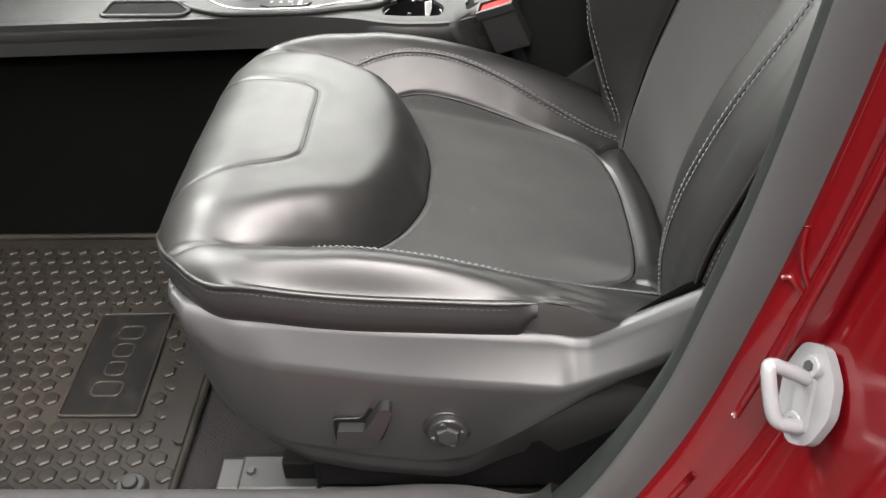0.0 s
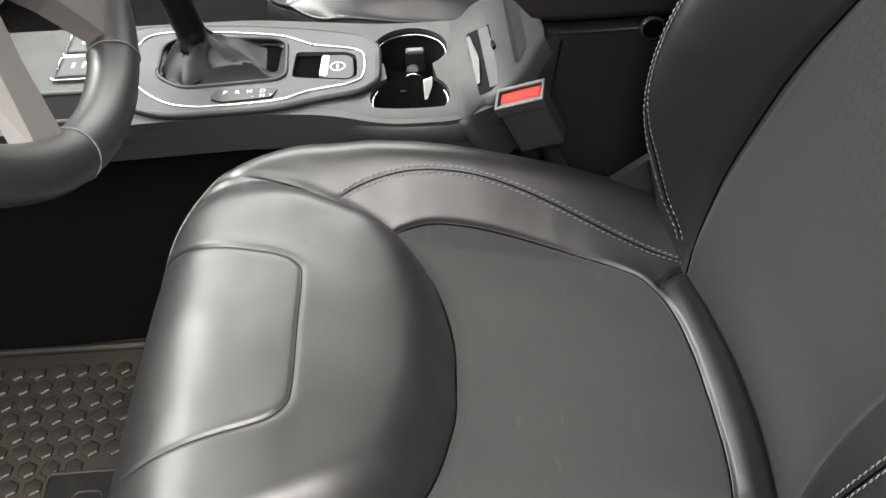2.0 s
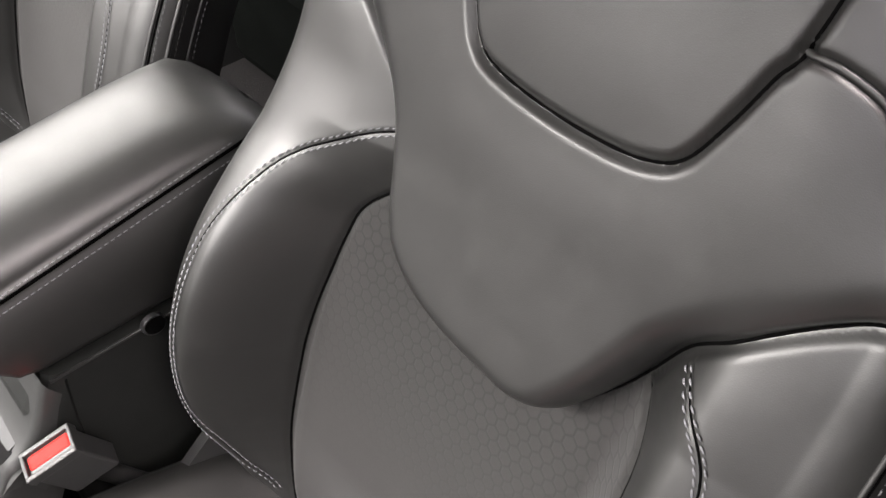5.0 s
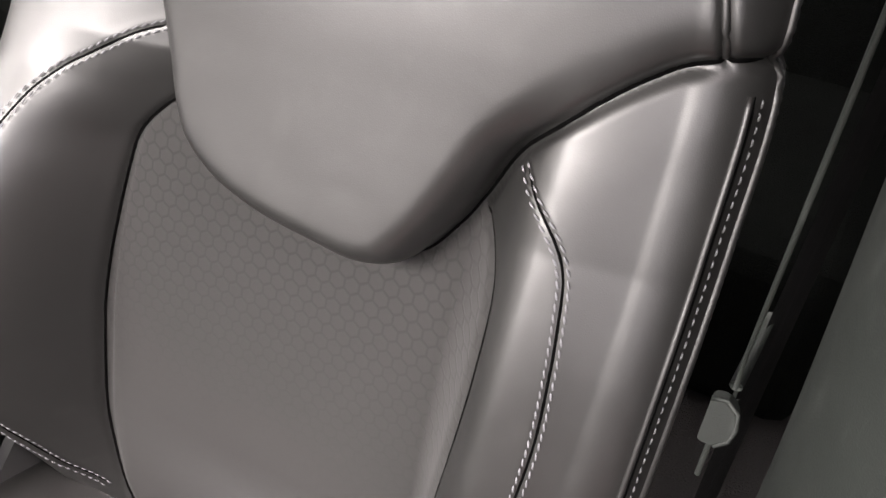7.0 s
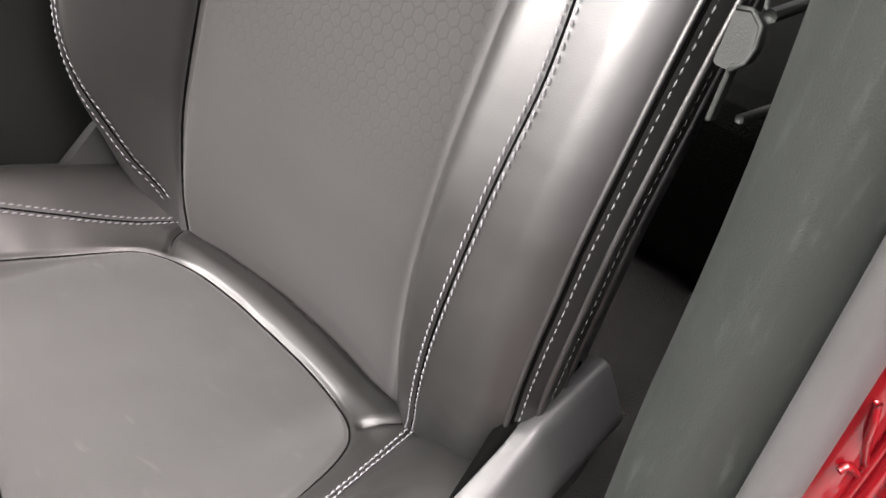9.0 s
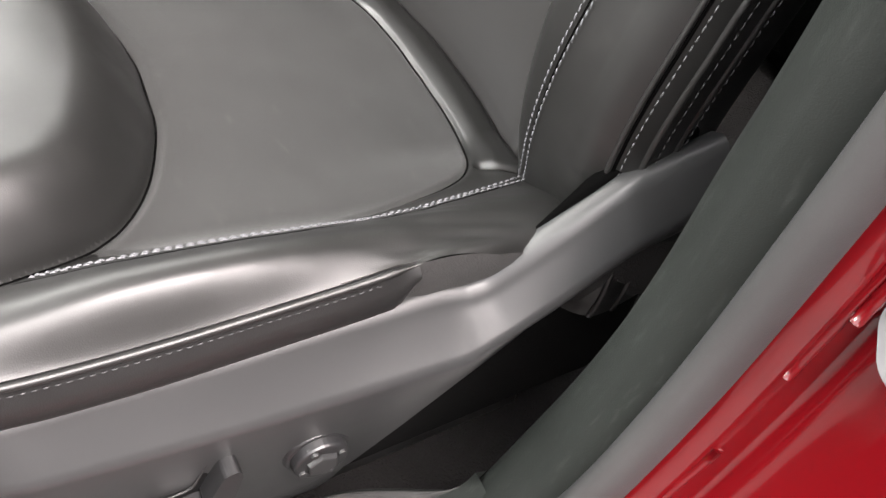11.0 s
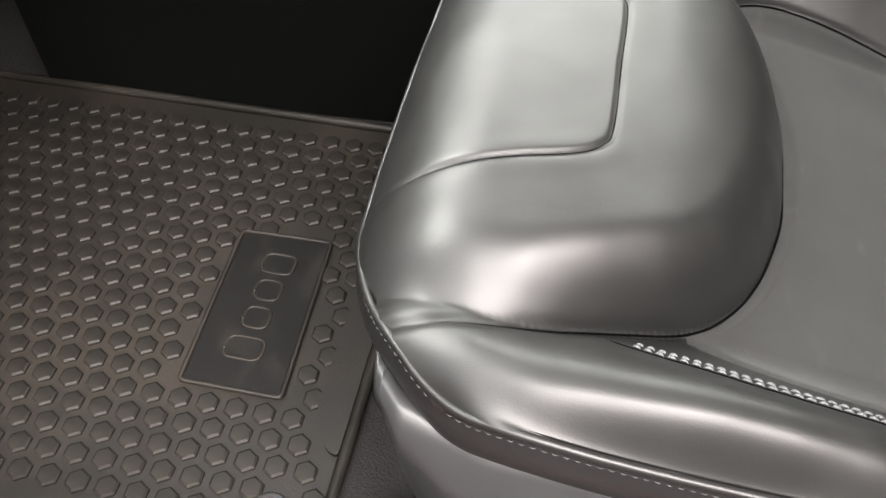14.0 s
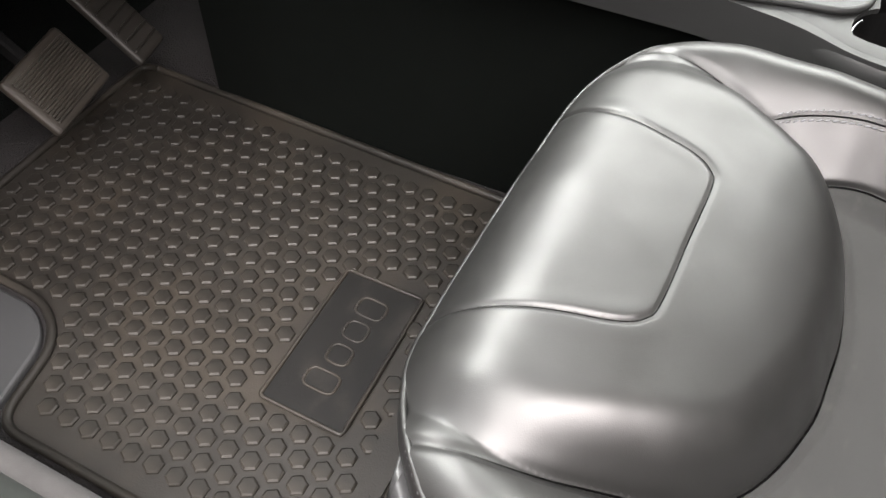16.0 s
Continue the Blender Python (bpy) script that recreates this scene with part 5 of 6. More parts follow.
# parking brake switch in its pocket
# near-black sheets just over the deck, for the shade inside both openings
part("brake_pocket_shade", prism_bm(PARK, TOP + 0.0006, TOP + 0.0014), SEAM, surround)
part("boot_well_shade", prism_bm(BOOT, TOP + 0.0006, TOP + 0.0012), SEAM, surround)
tube("boot_frame", resample(np.array([(x, y, TOP + 0.0070) for x, y in BOOT + BOOT[:1]]), 0.004), 0.0022, CONSOLE, surround, sides=8)
sw = part("brake_switch", prism_bm(rounded([(0.088, 0.352), (0.121, 0.347), (0.126, 0.354), (0.124, 0.388), (0.116, 0.394), (0.090, 0.396)], 0.005, 3), TOP + 0.001, TOP + 0.0065, 0.002), GREY_PLASTIC, surround, "silver electric parking brake switch")
part("switch_edge", prism_bm(rounded([(0.0885, 0.3535), (0.097, 0.352), (0.098, 0.393), (0.0905, 0.3945)], 0.003, 3), TOP + 0.004, TOP + 0.0078, 0.001), CHROME, sw, "bright silver lip of the switch")
tube("switch_mark", np.array([(x, y, TOP + 0.0070) for x, y in circle(0.108, 0.371, 0.008, 20) + [(0.116, 0.371)]]), 0.0008, WHITE_MARK, sw, sides=6)
box("switch_mark", (0.002, 0.007, 0.001), (0.108, 0.371, TOP + 0.0070), WHITE_MARK, sw, 0)
# gear lever with its leather boot
BOOT_LEATHER = surface("soft_boot_leather", (0.0022, 0.0022, 0.0022), 0.42, grain=700, bump=0.4, blotch=30, vary=0.3, grain_kind="voronoi", depth=0.0004, spec=0.16)
lever = thing("gear_lever", "black gear lever with chrome ring and creased leather boot", "gear lever")
rows = []
for k, t in enumerate(np.linspace(0, 1, 16)):
    row = []
    for i in range(48):
        a = 2 * math.pi * i / 48
        bx, by = np.interp(i / 48 * len(BOOT), np.arange(len(BOOT) + 1), [p[0] for p in BOOT] + [BOOT[0][0]]), np.interp(i / 48 * len(BOOT), np.arange(len(BOOT) + 1), [p[1] for p in BOOT] + [BOOT[0][1]])
        tx, ty = -0.052 + 0.016 * math.cos(a - 2.3), 0.412 + 0.016 * math.sin(a - 2.3)
        s_ = smooth01(t, 0, 1) ** 0.8
        fold = 0.009 * math.sin(t * 3.4 * math.pi + 1.6 * math.sin(2 * a + 0.6)) * math.sin(math.pi * t) + 0.006 * math.sin(5 * a + 9 * t + 2 * math.sin(a)) * math.sin(math.pi * t)
        row.append((bx + (tx - bx) * s_ + fold * math.cos(a), by + (ty - by) * s_ + fold * math.sin(a), TOP + 0.004 + 0.034 * t ** 1.6 - 0.006 * math.sin(math.pi * min(1, t * 2.2)) + fold * 0.6))
    rows.append(row)
boot = loft("boot", rows, BOOT_LEATHER, lever, "creased black leather boot", caps=False)
stalk = np.array([(-0.052, 0.412, TOP + 0.030), (-0.064, 0.414, TOP + 0.095), (-0.074, 0.416, TOP + 0.125)])
tube("stalk", spline(stalk, 6), 0.0165, BOOT_LEATHER, lever, "leather-wrapped stalk", 20)
tube("chrome_ring", spline([(-0.0735, 0.4158, TOP + 0.123), (-0.0765, 0.4163, TOP + 0.131)], 4), 0.0180, CHROME, lever, "chrome ring", 24)
tube("grip", spline([(-0.076, 0.416, TOP + 0.129), (-0.086, 0.418, TOP + 0.165), (-0.098, 0.420, TOP + 0.215)], 6), np.linspace(0.0165, 0.021, 13), BOOT_LEATHER, lever, "black leather grip", 20)
# storage pocket ahead of the surround, and its buttons
pocket = thing("storage_pocket", "dark triangular storage pocket in the console", "storage pocket")
POC = rounded([(-0.245, 0.305), (-0.130, 0.303), (-0.122, 0.318), (-0.150, 0.356), (-0.245, 0.358)], 0.010, 4)
part("pocket_floor", prism_bm(POC, TOP - 0.002, TOP + 0.0012), DARK, pocket)
tube("pocket_rim", resample(np.array([(x, y, TOP + 0.002) for x, y in POC + POC[:1]]), 0.004), 0.0030, GREY_PLASTIC, pocket, sides=8)
for y0 in (0.405, 0.455):
    b = thing("console_button", "dark grey square console button with white mark", "button", group="console buttons")
    box("cap", (0.044, 0.040, 0.006), (-0.185, y0, TOP + 0.0035), GREY_PLASTIC, b, 0.003)
    for d in (-0.006, 0.006):
        box("mark", (0.003, 0.010, 0.0006), (-0.185 + d, y0, TOP + 0.0068), WHITE_MARK, b, 0)
    tube("button_frame", np.array([(x, y, TOP + 0.003) for x, y in rounded([(-0.212, y0 - 0.023), (-0.158, y0 - 0.023), (-0.158, y0 + 0.023), (-0.212, y0 + 0.023)], 0.005, 3) + [(-0.207, y0 - 0.023)]]), 0.0014, CHROME, b, sides=6)
# things in the cup holder
tag = thing("paper_tag", "white paper key tag standing in the cup holder", "tag")
box("card", (0.010, 0.002, 0.030), (0.206, 0.352, TOP - 0.016), WHITE_PAPER, tag, 0.0005, turn=Matrix.Rotation(radians(12), 4, "X") @ Matrix.Rotation(radians(20), 4, "Z"))
key = thing("key_ring", "small metal key ring with keys in the cup holder", "key ring")
tube("ring", np.array([(0.190 + 0.010 * math.cos(a), 0.364, TOP - 0.014 + 0.010 * math.sin(a)) for a in np.linspace(0, 2 * math.pi, 24, False)]), 0.0011, CHROME, key, sides=6, closed=True)
box("key_blade", (0.008, 0.020, 0.004), (0.178, 0.366, TOP - 0.022), CHROME, key, 0.001)
part("key_bow", cyl_bm(0.008, 0.008, 0.008, 20, Matrix.Rotation(radians(60), 4, "X"), (0.190, 0.384, TOP - 0.014), 0.002), PLASTIC_SMOOTH, key)

# ---- armrest and its bin ----
bin_ = thing("console_bin", "black plastic storage bin under the armrest", "storage bin")
rows = []
for x0, x1, z in ((0.302, 0.80, -0.01), (0.300, 0.80, 0.30), (0.288, 0.80, 0.395), (0.300, 0.80, 0.425), (0.318, 0.80, 0.452), (0.324, 0.80, 0.464)):
    rows.append([(x0, 0.315, z), (x0 + 0.002, 0.305, z), (x0 + 0.007, 0.298, z), (x0 + 0.015, 0.294, z), (x0 + 0.028, 0.2925, z), (x0 + 0.2, 0.292, z), (x1, 0.292, z), (x1, 0.480, z), (x0 + 0.2, 0.482, z), (x0, 0.480, z)])
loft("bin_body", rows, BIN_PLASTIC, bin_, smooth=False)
tube("bin_lip", np.array([(0.328, 0.2915, 0.463), (0.42, 0.2915, 0.464), (0.80, 0.2915, 0.466)]), 0.0016, CONSOLE, bin_, sides=8)
tube("panel_gap", np.array([(0.340, 0.2922, 0.455), (0.333, 0.2922, 0.40), (0.326, 0.2922, 0.30)]), 0.0012, DARK, bin_, sides=6)
armrest = thing("armrest", "padded black leather armrest lid with grey double stitching", "armrest")
rows = []
for x in [0.2565, 0.2585, 0.263, 0.270, 0.28, 0.295, 0.31, 0.33, 0.36, 0.42, 0.5, 0.54, 0.57, 0.59, 0.602, 0.610, 0.614]:
    lowz = np.interp(x, [0.256, 0.27, 0.315, 0.8], [0.535, 0.515, 0.468, 0.470])
    topz = np.interp(x, [0.256, 0.262, 0.275, 0.30, 0.36, 0.50, 0.8], [0.562, 0.580, 0.592, 0.601, 0.609, 0.622, 0.628])
    topz -= 0.045 * np.clip((x - 0.53) / 0.084, 0, 1) ** 2.2
    ins = np.interp(x, [0.256, 0.262, 0.275, 0.30, 0.57, 0.60, 0.614], [0.035, 0.020, 0.008, 0.0, 0.0, 0.012, 0.035])
    y0, y1 = 0.297 + ins, 0.468 - ins
    seam = min(max(0.548 + 0.165 * (x - 0.265), lowz + 0.012), topz - 0.012)
    prof = [(y0 + 0.012, lowz), (y0 + 0.003, lowz + 0.004), (y0, lowz + 0.012), (y0 + 0.001, (lowz + seam) / 2), (y0 + 0.004, seam - 0.004), (y0 + 0.008, seam), (y0 + 0.006, seam + 0.004)]
    r = min(0.055, topz - seam - 0.006)
    for a in np.linspace(0, math.pi / 2, 8):
        prof.append((y0 + 0.006 + 0.055 - 0.055 * math.cos(a), topz - 0.002 - r + r * math.sin(a)))
    prof.append(((y0 + y1) / 2, topz))
    prof += [(y0 + y1 - y, z) for y, z in reversed(prof[:-1])]
    rows.append([(x, y, z) for y, z in prof])
loft("lid", rows, LEATHER, armrest, "smooth black leather lid")
for dz in (0.0068, -0.0068):
    pts = resample(np.array([(x, 0.3028 if dz > 0 else 0.2998, 0.548 + 0.165 * (x - 0.265) + dz) for x in np.linspace(0.292, 0.55, 40)]), 0.0062)
    stitch_run("stitching", pts, np.tile([0, -1.0, 0.2], (len(pts), 1)), THREAD, armrest, 0.005, 0.0013)
tube("lid_seam", np.array([(x, 0.3045, 0.548 + 0.165 * (x - 0.265)) for x in np.linspace(0.290, 0.57, 20)]), 0.0020, SEAM, armrest, sides=6)
latch = thing("bin_latch", "small black bin latch under the armrest", "latch")
part("body", cyl_bm(0.0125, 0.0115, 0.006, 28, Matrix.Rotation(radians(90), 4, "X"), (0.427, 0.2895, 0.464), 0.0012), PLASTIC_SMOOTH, latch, "rounded lip of the latch")
# no hollow here: a near-black disc gives the notch its shade
part("recess", cyl_bm(0.0098, 0.0098, 0.002, 28, Matrix.Rotation(radians(90), 4, "X"), (0.427, 0.2862, 0.4655)), SEAM, latch, "near-black disc for the shade in the finger recess")

# ---- belt buckle beside the cushion ----
buckle = thing("belt_buckle", "black seat belt buckle with a red release button", "seat belt buckle")
bu = Vector((0.048, -0.013, 0.020)).normalized()
bw = Vector((0.032, 0.004, -0.058))
bw = (bw - bu * bw.dot(bu)).normalized()
bv = bw.cross(bu).normalized()
if bv.y < 0:
    bv = -bv
BM = Matrix.Translation((0.2965, 0.2695, 0.4105)) @ Matrix((bu, bv, bw)).transposed().to_4x4()


def buckle_part(name, size, at, mat, parent, bevel, label=""):
    bm = box_bm(size, at, bevel, 3)
    bmesh.ops.transform(bm, matrix=BM, verts=bm.verts)
    return part(name, bm, mat, parent, label)


body = buckle_part("housing", (0.049, 0.025, 0.066), (0.0, 0.0, 0.037), PLASTIC, buckle, 0.003, "black buckle housing")
buckle_part("collar_back", (0.053, 0.005, 0.012), (0.0, 0.0125, 0.006), PLASTIC, body, 0.0015)
buckle_part("collar_front", (0.053, 0.005, 0.012), (0.0, -0.0125, 0.006), PLASTIC, body, 0.0015)
for u in (-0.0245, 0.0245):
    buckle_part("collar_end", (0.004, 0.022, 0.012), (u, 0.0, 0.006), PLASTIC, body, 0.0012)
buckle_part("release_button", (0.044, 0.0155, 0.008), (0.0, 0.0020, 0.0068), BUTTON_RED, buckle, 0.003, "bright red release button")
buckle_part("tongue_slot", (0.044, 0.004, 0.004), (0.0, -0.0082, 0.0062), GREY_PLASTIC, buckle, 0.001)
tube("stalk", np.array([BM @ Vector((0, 0.0, z)) for z in (0.066, 0.12, 0.19, 0.32)]), 0.010, PLASTIC, buckle, "flexible black stalk", 12)
cover = thing("hinge_cover", "black plastic recliner cover between cushion and backrest", "hinge cover")
rows = []
for k, (x, z, w) in enumerate(((0.375, 0.300, 0.0), (0.395, 0.315, 0.02), (0.43, 0.342, 0.03), (0.47, 0.36, 0.035), (0.55, 0.38, 0.04))):
    rows.append([(x, 0.238, z), (x, 0.252, z - 0.004), (x, 0.256, z - 0.02), (x, 0.254, 0.05), (x, 0.236, 0.05)])
loft("shield", rows, PLASTIC, cover, "black plastic hinge shield", smooth=False)

# ---- seat belt at the pillar ----
belt = thing("seat_belt", "black seat belt webbing with its tongue, hanging beside the seat", "seat belt")
pts = [(0.600, -0.296, 0.30), (0.604, -0.296, 0.50), (0.622, -0.298, 0.66), (0.66, -0.305, 0.9), (0.70, -0.315, 1.1)]
P = np.array([[(x + o * 0.92, y - o * 0.35 + 0.0006 * math.sin(o * 300), z) for o in np.linspace(-0.022, 0.022, 6)] for x, y, z in spline(pts, 8)])
sheet("webbing", P, surface("belt_webbing", (0.0045, 0.0045, 0.0045), 0.8, spec=0.15, grain=1600, bump=0.7), belt, "black woven webbing")
D_SHAPE = [(-0.009, -0.019), (0.003, -0.019), (0.011, -0.011), (0.013, 0.0), (0.010, 0.012), (0.001, 0.019), (-0.009, 0.017)]
facing = Matrix.Translation((0.527, -0.284, 0.618)) @ Matrix((Vector((0, -1, 0)), Vector(UP), Vector((-0.949, 0, 0.316)))).transposed().to_4x4() @ Matrix.Scale(0.74, 4)
bm = prism_bm(rounded(D_SHAPE, 0.004, 3), -0.010, 0.002, 0.002)
bmesh.ops.transform(bm, matrix=facing, verts=bm.verts)
tongue = part("tongue", bm, TRIM, belt, "rounded plastic belt tongue")
tube("tongue_rim", np.array([facing @ Vector((u, v, 0.002)) for u, v in D_SHAPE[1:]]), 0.0014, TRIM, tongue, sides=6)
box("tongue_plate", (0.008, 0.003, 0.028), (0.527, -0.284, 0.590), TRIM, tongue, 0.001, turn=Matrix.Rotation(radians(14), 4, "Y"))
tube("tongue_bar", np.array([(0.548, -0.286, 0.624), (0.578, -0.288, 0.622), (0.612, -0.290, 0.617)]), 0.0036, TRIM, tongue, sides=8)
tube("lower_bar", np.array([(0.553, -0.286, 0.566), (0.580, -0.288, 0.562), (0.612, -0.290, 0.556)]), 0.0026, TRIM, tongue, sides=8)
tube("belt_edge", np.array([(0.541, -0.286, 0.630), (0.530, -0.285, 0.668), (0.519, -0.285, 0.710), (0.505, -0.285, 0.790), (0.500, -0.285, 0.95)]), 0.0013, TRIM, belt, sides=6)

# ---- passenger seat, a twin of the driver's ----
passenger_seat = copy_thing(driver_seat, Matrix.Translation((0.045, 0.770, 0.0)))
passenger_seat.name = "passenger_seat"
tagged(passenger_seat, "black leather passenger seat beyond the centre console", "car seat")
for child in list(passenger_seat.children_recursive):
    if child.name.split(".")[0] in ("side_shell", "shell_nose", "cushion_switch", "recliner_switch", "switch_rim", "lumbar_knob", "knob_cap", "knob_mark", "knob_ring", "knob"):
        bpy.data.objects.remove(child)

# ---- steering wheel ----
wheel = thing("steering_wheel", "black leather steering wheel with silver spoke", "steering wheel")
WC = Vector((-0.112, 0.092, 0.702))
WU, WR = Vector((-0.42, 0, 0.9075)), Vector((0, 1, 0))
WN = WR.cross(WU)
rim = []
for k in range(96):
    a = 2 * math.pi * k / 96
    rim.append(WC + 0.180 * (math.cos(a) * WR + math.sin(a) * WU))
tube("rim", np.array(rim), 0.0195, LEATHER, wheel, "black leather wheel rim", 18, closed=True)
for ang in (-70, -110, 0, 180):
    a = radians(ang)
    d = math.cos(a) * WR + math.sin(a) * WU
    c = WC + d * 0.180
    tg = -math.sin(a) * WR + math.cos(a) * WU
    ringp = [c + 0.0198 * (math.cos(b) * d + math.sin(b) * d.cross(tg)) for b in np.linspace(0, 2 * math.pi, 24, False)]
    tube("rim_seam", np.array(ringp), 0.0008, THREAD_DARK, wheel, sides=5, closed=True)
hub = []
for r, n in ((0.075, -0.02), (0.078, 0.005), (0.070, 0.018), (0.045, 0.024), (0.01, 0.026)):
    hub.append([WC + r * (math.cos(2 * math.pi * k / 40) * WR + math.sin(2 * math.pi * k / 40) * WU) - WN * n * -1 for k in range(40)])
loft("hub", hub, PLASTIC, wheel, "black plastic hub")
for ang, wid in ((-62, 0.040), (-118, 0.040), (2, 0.05), (178, 0.05)):
    a = radians(ang)
    d = math.cos(a) * WR + math.sin(a) * WU
    tg = -math.sin(a) * WR + math.cos(a) * WU
    rows = []
    for r, w, h in ((0.060, wid, 0.014), (0.11, wid * 0.8, 0.011), (0.172, wid * 1.0, 0.008)):
        c = WC + d * r
        rows.append([c + tg * w / 2 * s0 + WN * h * s1 for s0, s1 in ((-1, -0.7), (-0.8, 1), (0.8, 1), (1, -0.7))])
    loft("spoke", rows, SPOKE, wheel, "silver grey spoke", smooth=False)

# ---- pedals ----
def build_pedal(name, label, at, size, tilt, ribs, group):
    ob = thing(name, label, "pedal", group=group)
    M = Matrix.Translation(at) @ Matrix.Rotation(radians(12), 4, "Z") @ Matrix.Rotation(radians(tilt), 4, "Y")
    bm = box_bm((0.014, size[0], size[1]), (0, 0, 0), 0.006, 3)
    bmesh.ops.transform(bm, matrix=M, verts=bm.verts)
    part("pad", bm, RUBBER_DARK, ob, "worn black rubber pad")
    for k in range(ribs):
        z = (k + 0.5) / ribs * (size[1] - 0.02) - size[1] / 2 + 0.01
        bm = box_bm((0.005, size[0] * 0.84, 0.0032), (0.008, 0, z), 0.001, 1)
        bmesh.ops.transform(bm, matrix=M, verts=bm.verts)
        part("rib", bm, RUBBER, ob)
    bm = box_bm((0.02, 0.014, 0.30), (-0.012, 0, 0.16), 0.003, 1)
    bmesh.ops.transform(bm, matrix=M, verts=bm.verts)
    # arm coloured near black, in place of the footwell's shade
    part("arm", bm, DARK, ob)


build_pedal("brake_pedal", "worn black ribbed rubber brake pedal", (-0.655, 0.095, 0.165), (0.115, 0.085), -42, 16, "pedals")
build_pedal("accelerator_pedal", "narrow black ribbed accelerator pedal", (-0.69, 0.232, 0.160), (0.062, 0.13), -42, 7, "pedals")

# ---- the rest of the car, which closes the place ----
firewall = thing("wall_front", "carpeted front footwell wall, shade put into its colour", "wall", kind="structure")
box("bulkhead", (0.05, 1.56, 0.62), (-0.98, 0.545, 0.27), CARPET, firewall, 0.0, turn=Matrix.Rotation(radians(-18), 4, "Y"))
dash = thing("dashboard", "black dashboard above the footwell", "dashboard", kind="structure")
rows = []
for y in (-0.25, 0.1, 0.5, 0.9, 1.3):
    rows.append([(x, y, z) for x, z in ((-0.54, 0.40), (-0.47, 0.47), (-0.50, 0.66), (-0.58, 0.72), (-0.80, 0.74), (-1.15, 0.70), (-1.10, 0.52), (-0.80, 0.46))])
loft("dash_body", rows, PLASTIC, dash)
rows = [[(x, y, z + 0.86 * lift) for x, z in ((-0.56, 0.0), (-0.50, 0.0), (-0.48, 0.02), (-0.56, 0.035), (-0.74, 0.03), (-0.80, 0.0))] for y, lift in ((-0.13, 0.88), (-0.07, 0.98), (0.09, 1.0), (0.25, 0.98), (0.31, 0.88))]
loft("instrument_hood", rows, PLASTIC, dash)
far = thing("wall_far", "dark passenger door trim beyond the passenger seat", "door trim", kind="structure")
box("door_trim", (2.6, 0.06, 0.74), (0.4, 1.345, 0.35), PLASTIC, far, 0.01)
rear = thing("wall_rear", "dark rear bench and boot wall behind the seats", "wall", kind="structure")
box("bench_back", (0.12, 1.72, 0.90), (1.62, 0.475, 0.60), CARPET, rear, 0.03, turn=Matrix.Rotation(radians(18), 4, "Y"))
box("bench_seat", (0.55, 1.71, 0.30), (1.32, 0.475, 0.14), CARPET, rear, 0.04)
roof = thing("ceiling", "light grey fabric roof lining of the car", "roof lining", kind="structure")
box("lining", (1.93, 1.12, 0.03), (0.905, 0.400, 1.33), HEADLINER, roof, 0.01)
for nm, y in (("roof_rail", -0.190), ("far_roof_rail", 0.990)):
    box(nm, (1.93, 0.08, 0.12), (0.905, y, 1.285), HEADLINER, roof, 0.025)
box("windscreen_header", (0.10, 1.18, 0.06), (-0.06, 0.385, 1.305), HEADLINER, roof, 0.02)
rear_door = thing("door_rear", "dark rear door trim behind the pillar", "door trim", kind="structure")
box("rear_trim", (1.245, 0.05, 1.46), (1.1375, -0.405, 0.74), PLASTIC, rear_door, 0.01)

# side wall added to block light from the door; its colour carries shade
kick = thing("wall_kick", "footwell side wall, added to keep light out, shade in its colour", "kick panel", kind="structure")
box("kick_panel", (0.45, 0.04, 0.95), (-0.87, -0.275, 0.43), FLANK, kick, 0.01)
front_door = thing("door_front", "open front door with black inner trim and red painted margins", "car door", kind="structure")
swing = Matrix.Translation((-0.68, -0.40, 0.0)) @ Matrix.Rotation(radians(22), 4, "Z")
DOOR = [("door_skin", (0.05, 1.10, 0.96), (-0.05, -0.55, 0.41), RED), ("inner_trim", (0.05, 0.96, 0.68), (0.0, -0.52, 0.55), PLASTIC), ("door_edge", (0.10, 0.03, 0.84), (-0.025, -1.10, 0.36), RED),
        ("window_frame", (0.04, 0.05, 0.56), (-0.04, -1.085, 1.05), RED), ("window_header", (0.04, 0.75, 0.05), (-0.04, -0.75, 1.31), RED), ("armrest_ledge", (0.07, 0.42, 0.06), (0.045, -0.55, 0.56), PLASTIC)]
for nm, size, at, mt in DOOR:
    bm = box_bm(size, at, 0.008)
    bmesh.ops.transform(bm, matrix=swing, verts=bm.verts)
    part(nm, bm, mt, front_door)
a_pillar = thing("wall_a_pillar", "dark trimmed windscreen pillar above the door hinge", "pillar", kind="structure")
tube("pillar", np.array([(-0.80, -0.33, 0.62), (-0.66, -0.32, 0.86), (-0.36, -0.28, 1.12), (-0.04, -0.25, 1.29)]), 0.045, PLASTIC, a_pillar, sides=12)
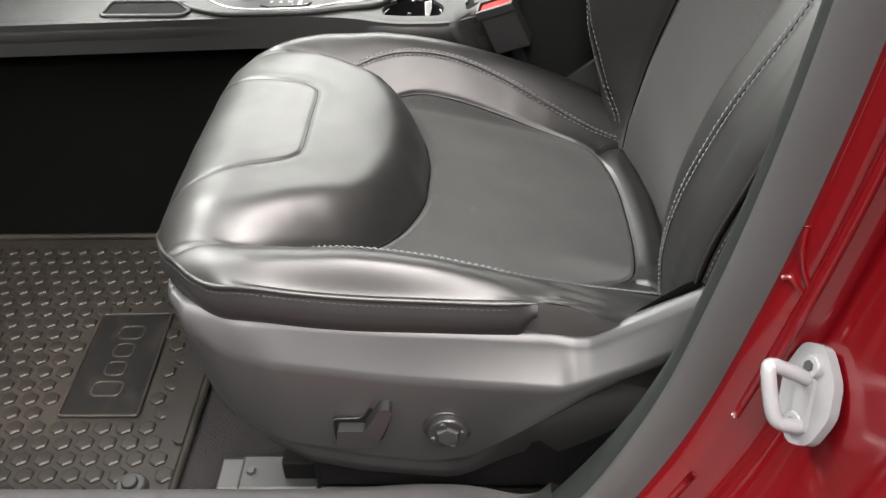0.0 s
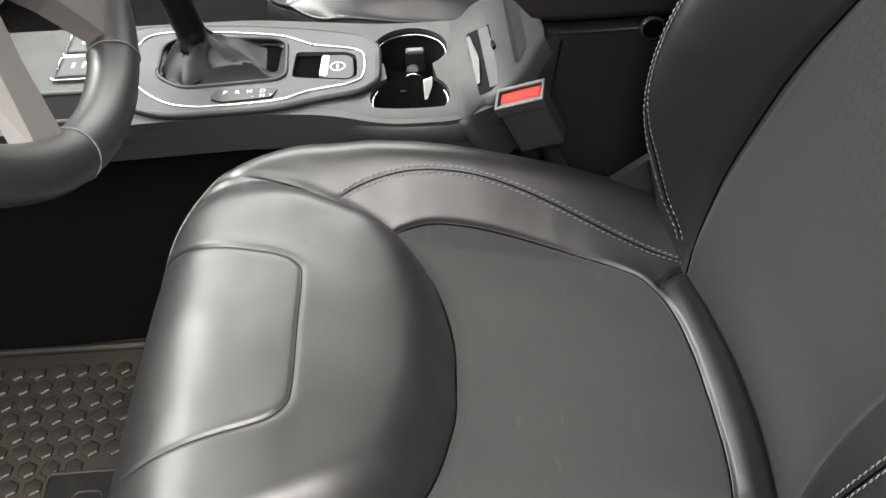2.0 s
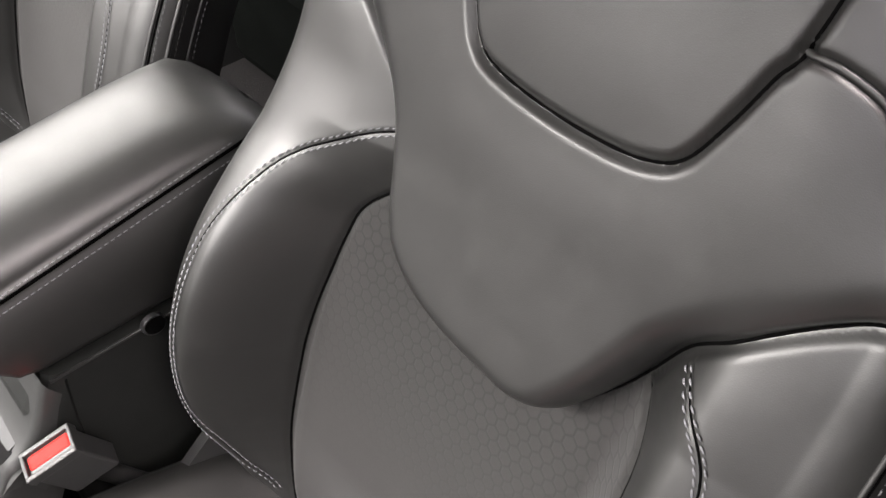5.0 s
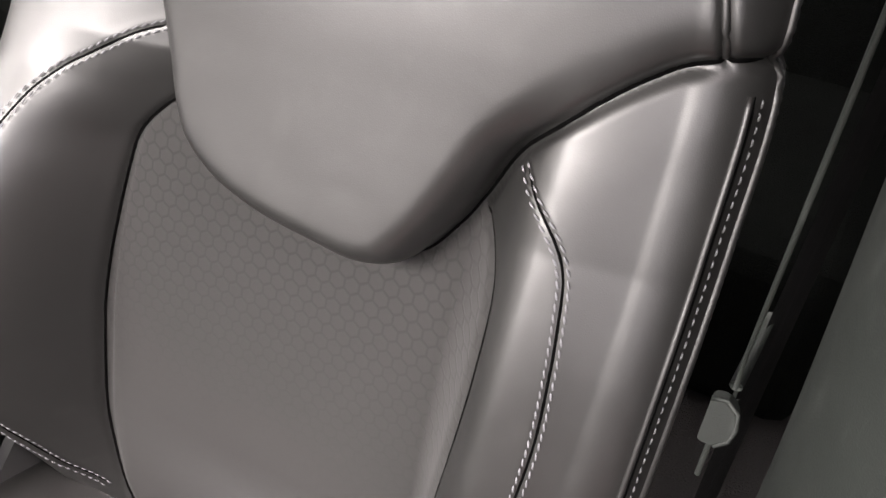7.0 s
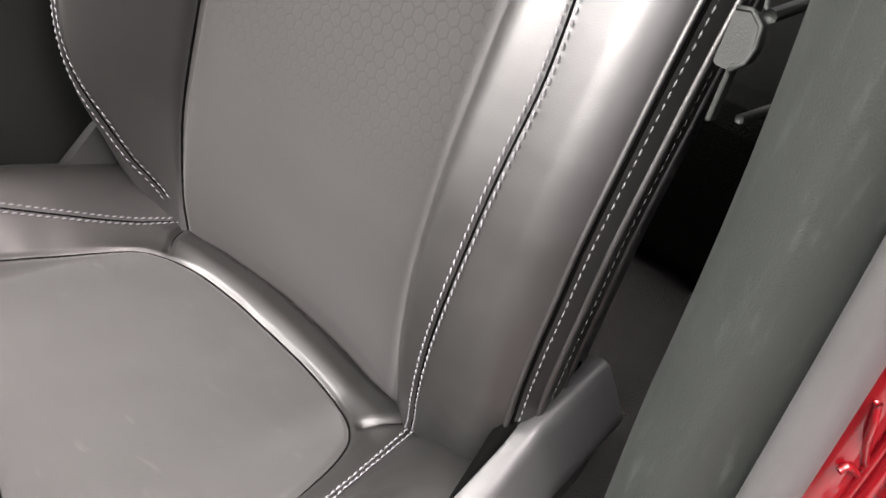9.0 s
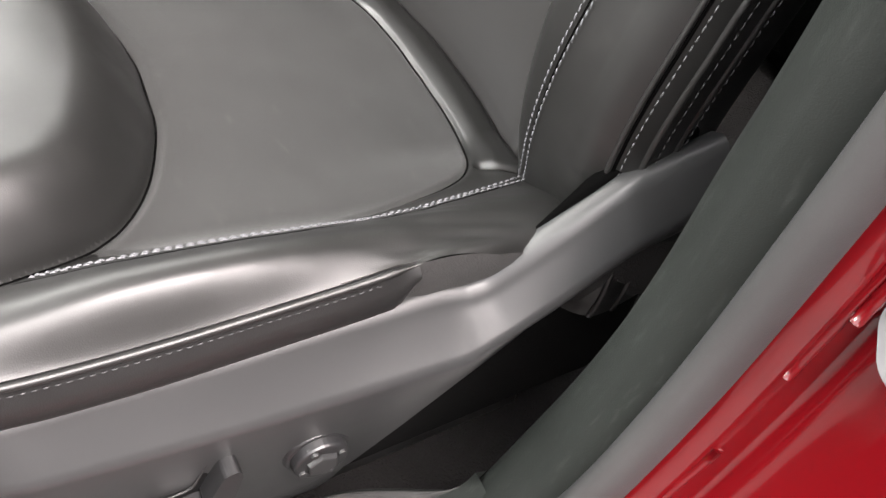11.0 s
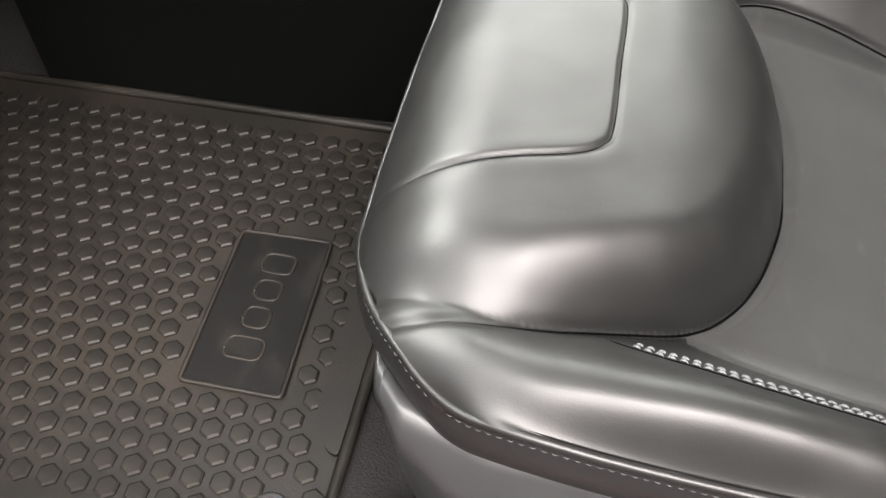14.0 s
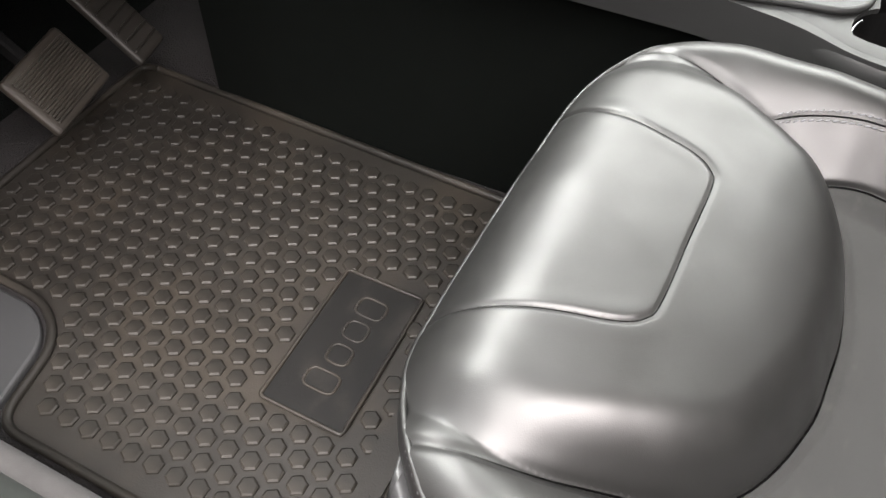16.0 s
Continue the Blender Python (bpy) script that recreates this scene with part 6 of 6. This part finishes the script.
# unseen walls added to shape the light: pale ones bounce it, grey ones block it
for nm, size, at, mt, label in (("wall_west", (0.2, 12, 3.3), (-5.5, 0, 1.2), HALL_PAINT, "unseen pale wall, added to bounce light into the car"), ("wall_east", (0.2, 12, 1.2), (6.5, 0, 0.1), CONCRETE_DARK, "unseen low grey wall, added to block low sky"),
                                ("wall_south", (12, 0.2, 2.9), (0.5, -3.3, 0.95), CONCRETE_DARK, "unseen grey wall, added to block low sky"), ("wall_north", (12, 0.2, 3.3), (0.5, 5.6, 1.2), HALL_PAINT, "unseen pale wall, added to bounce light into the car")):
    w = thing(nm, label, "wall", kind="structure")
    box("face", size, at, mt, w, 0.0)

# ---- raised hexagon studs of the mat, the nearest ones singly ----
PITCH = 0.0287
rr_ = 0.0118
stud = bpy.data.meshes.new("hexagon_stud")
sv, sf = [], []
for r, z in ((rr_, -0.0050), (rr_, -0.0016), (rr_ - 0.0022, 0.0)):
    for k in range(6):
        a = math.pi / 6 + k * math.pi / 3
        sv.append((r * math.cos(a), r * math.sin(a), z))
for ring_ in (0, 6):
    for k in range(6):
        sf.append((ring_ + k, ring_ + (k + 1) % 6, ring_ + 6 + (k + 1) % 6, ring_ + 6 + k))
sf.append(tuple(range(12, 18)))
stud.from_pydata(sv, [], sf)
stud.materials.append(RUBBER)
mat_poly = np.array(OUTLINE)
plate_poly = np.array([(-0.289, 0.131), (-0.284, -0.084), (-0.164, -0.084), (-0.171, 0.133)])
tab_poly = np.array([(-0.131, -0.078), (-0.112, -0.126), (-0.09, -0.130), (-0.09, 0.21), (-0.131, 0.21)])
spots = []
row = 0
y = -0.216
while y < 0.306:
    x = -0.742 + (PITCH / 2 if row % 2 else 0)
    while x < -0.104:
        px, py = np.array([x]), np.array([y])
        edge_ = distance_to(np.vstack([mat_poly, mat_poly[:1]]), px, py)[0]
        if inside(mat_poly, px, py)[0] and edge_ > 0.016 and not inside(plate_poly, px, py)[0] and not inside(tab_poly, px, py)[0] and math.hypot(x + 0.144, y + 0.186) > 0.030:
            spots.append((x, y))
        x += PITCH
    y += PITCH * math.sqrt(3) / 2
    row += 1
spots.sort(key=lambda p: math.hypot(p[0] + 0.2, p[1] + 0.1))
for x, y in spots[:300]:
    ob = new("hexagon_stud", stud)
    ob.location = (x, y, 0)
    ob.parent = floor_mat
jv, jf = [], []
for x, y in spots[300:]:
    b = len(jv)
    jv += [(vx + x, vy + y, vz) for vx, vy, vz in sv]
    jf += [tuple(i + b for i in f) for f in sf]
if jv:
    tagged(part_py("far_studs", jv, jf, RUBBER, floor_mat, smooth=False), kind="stuff")
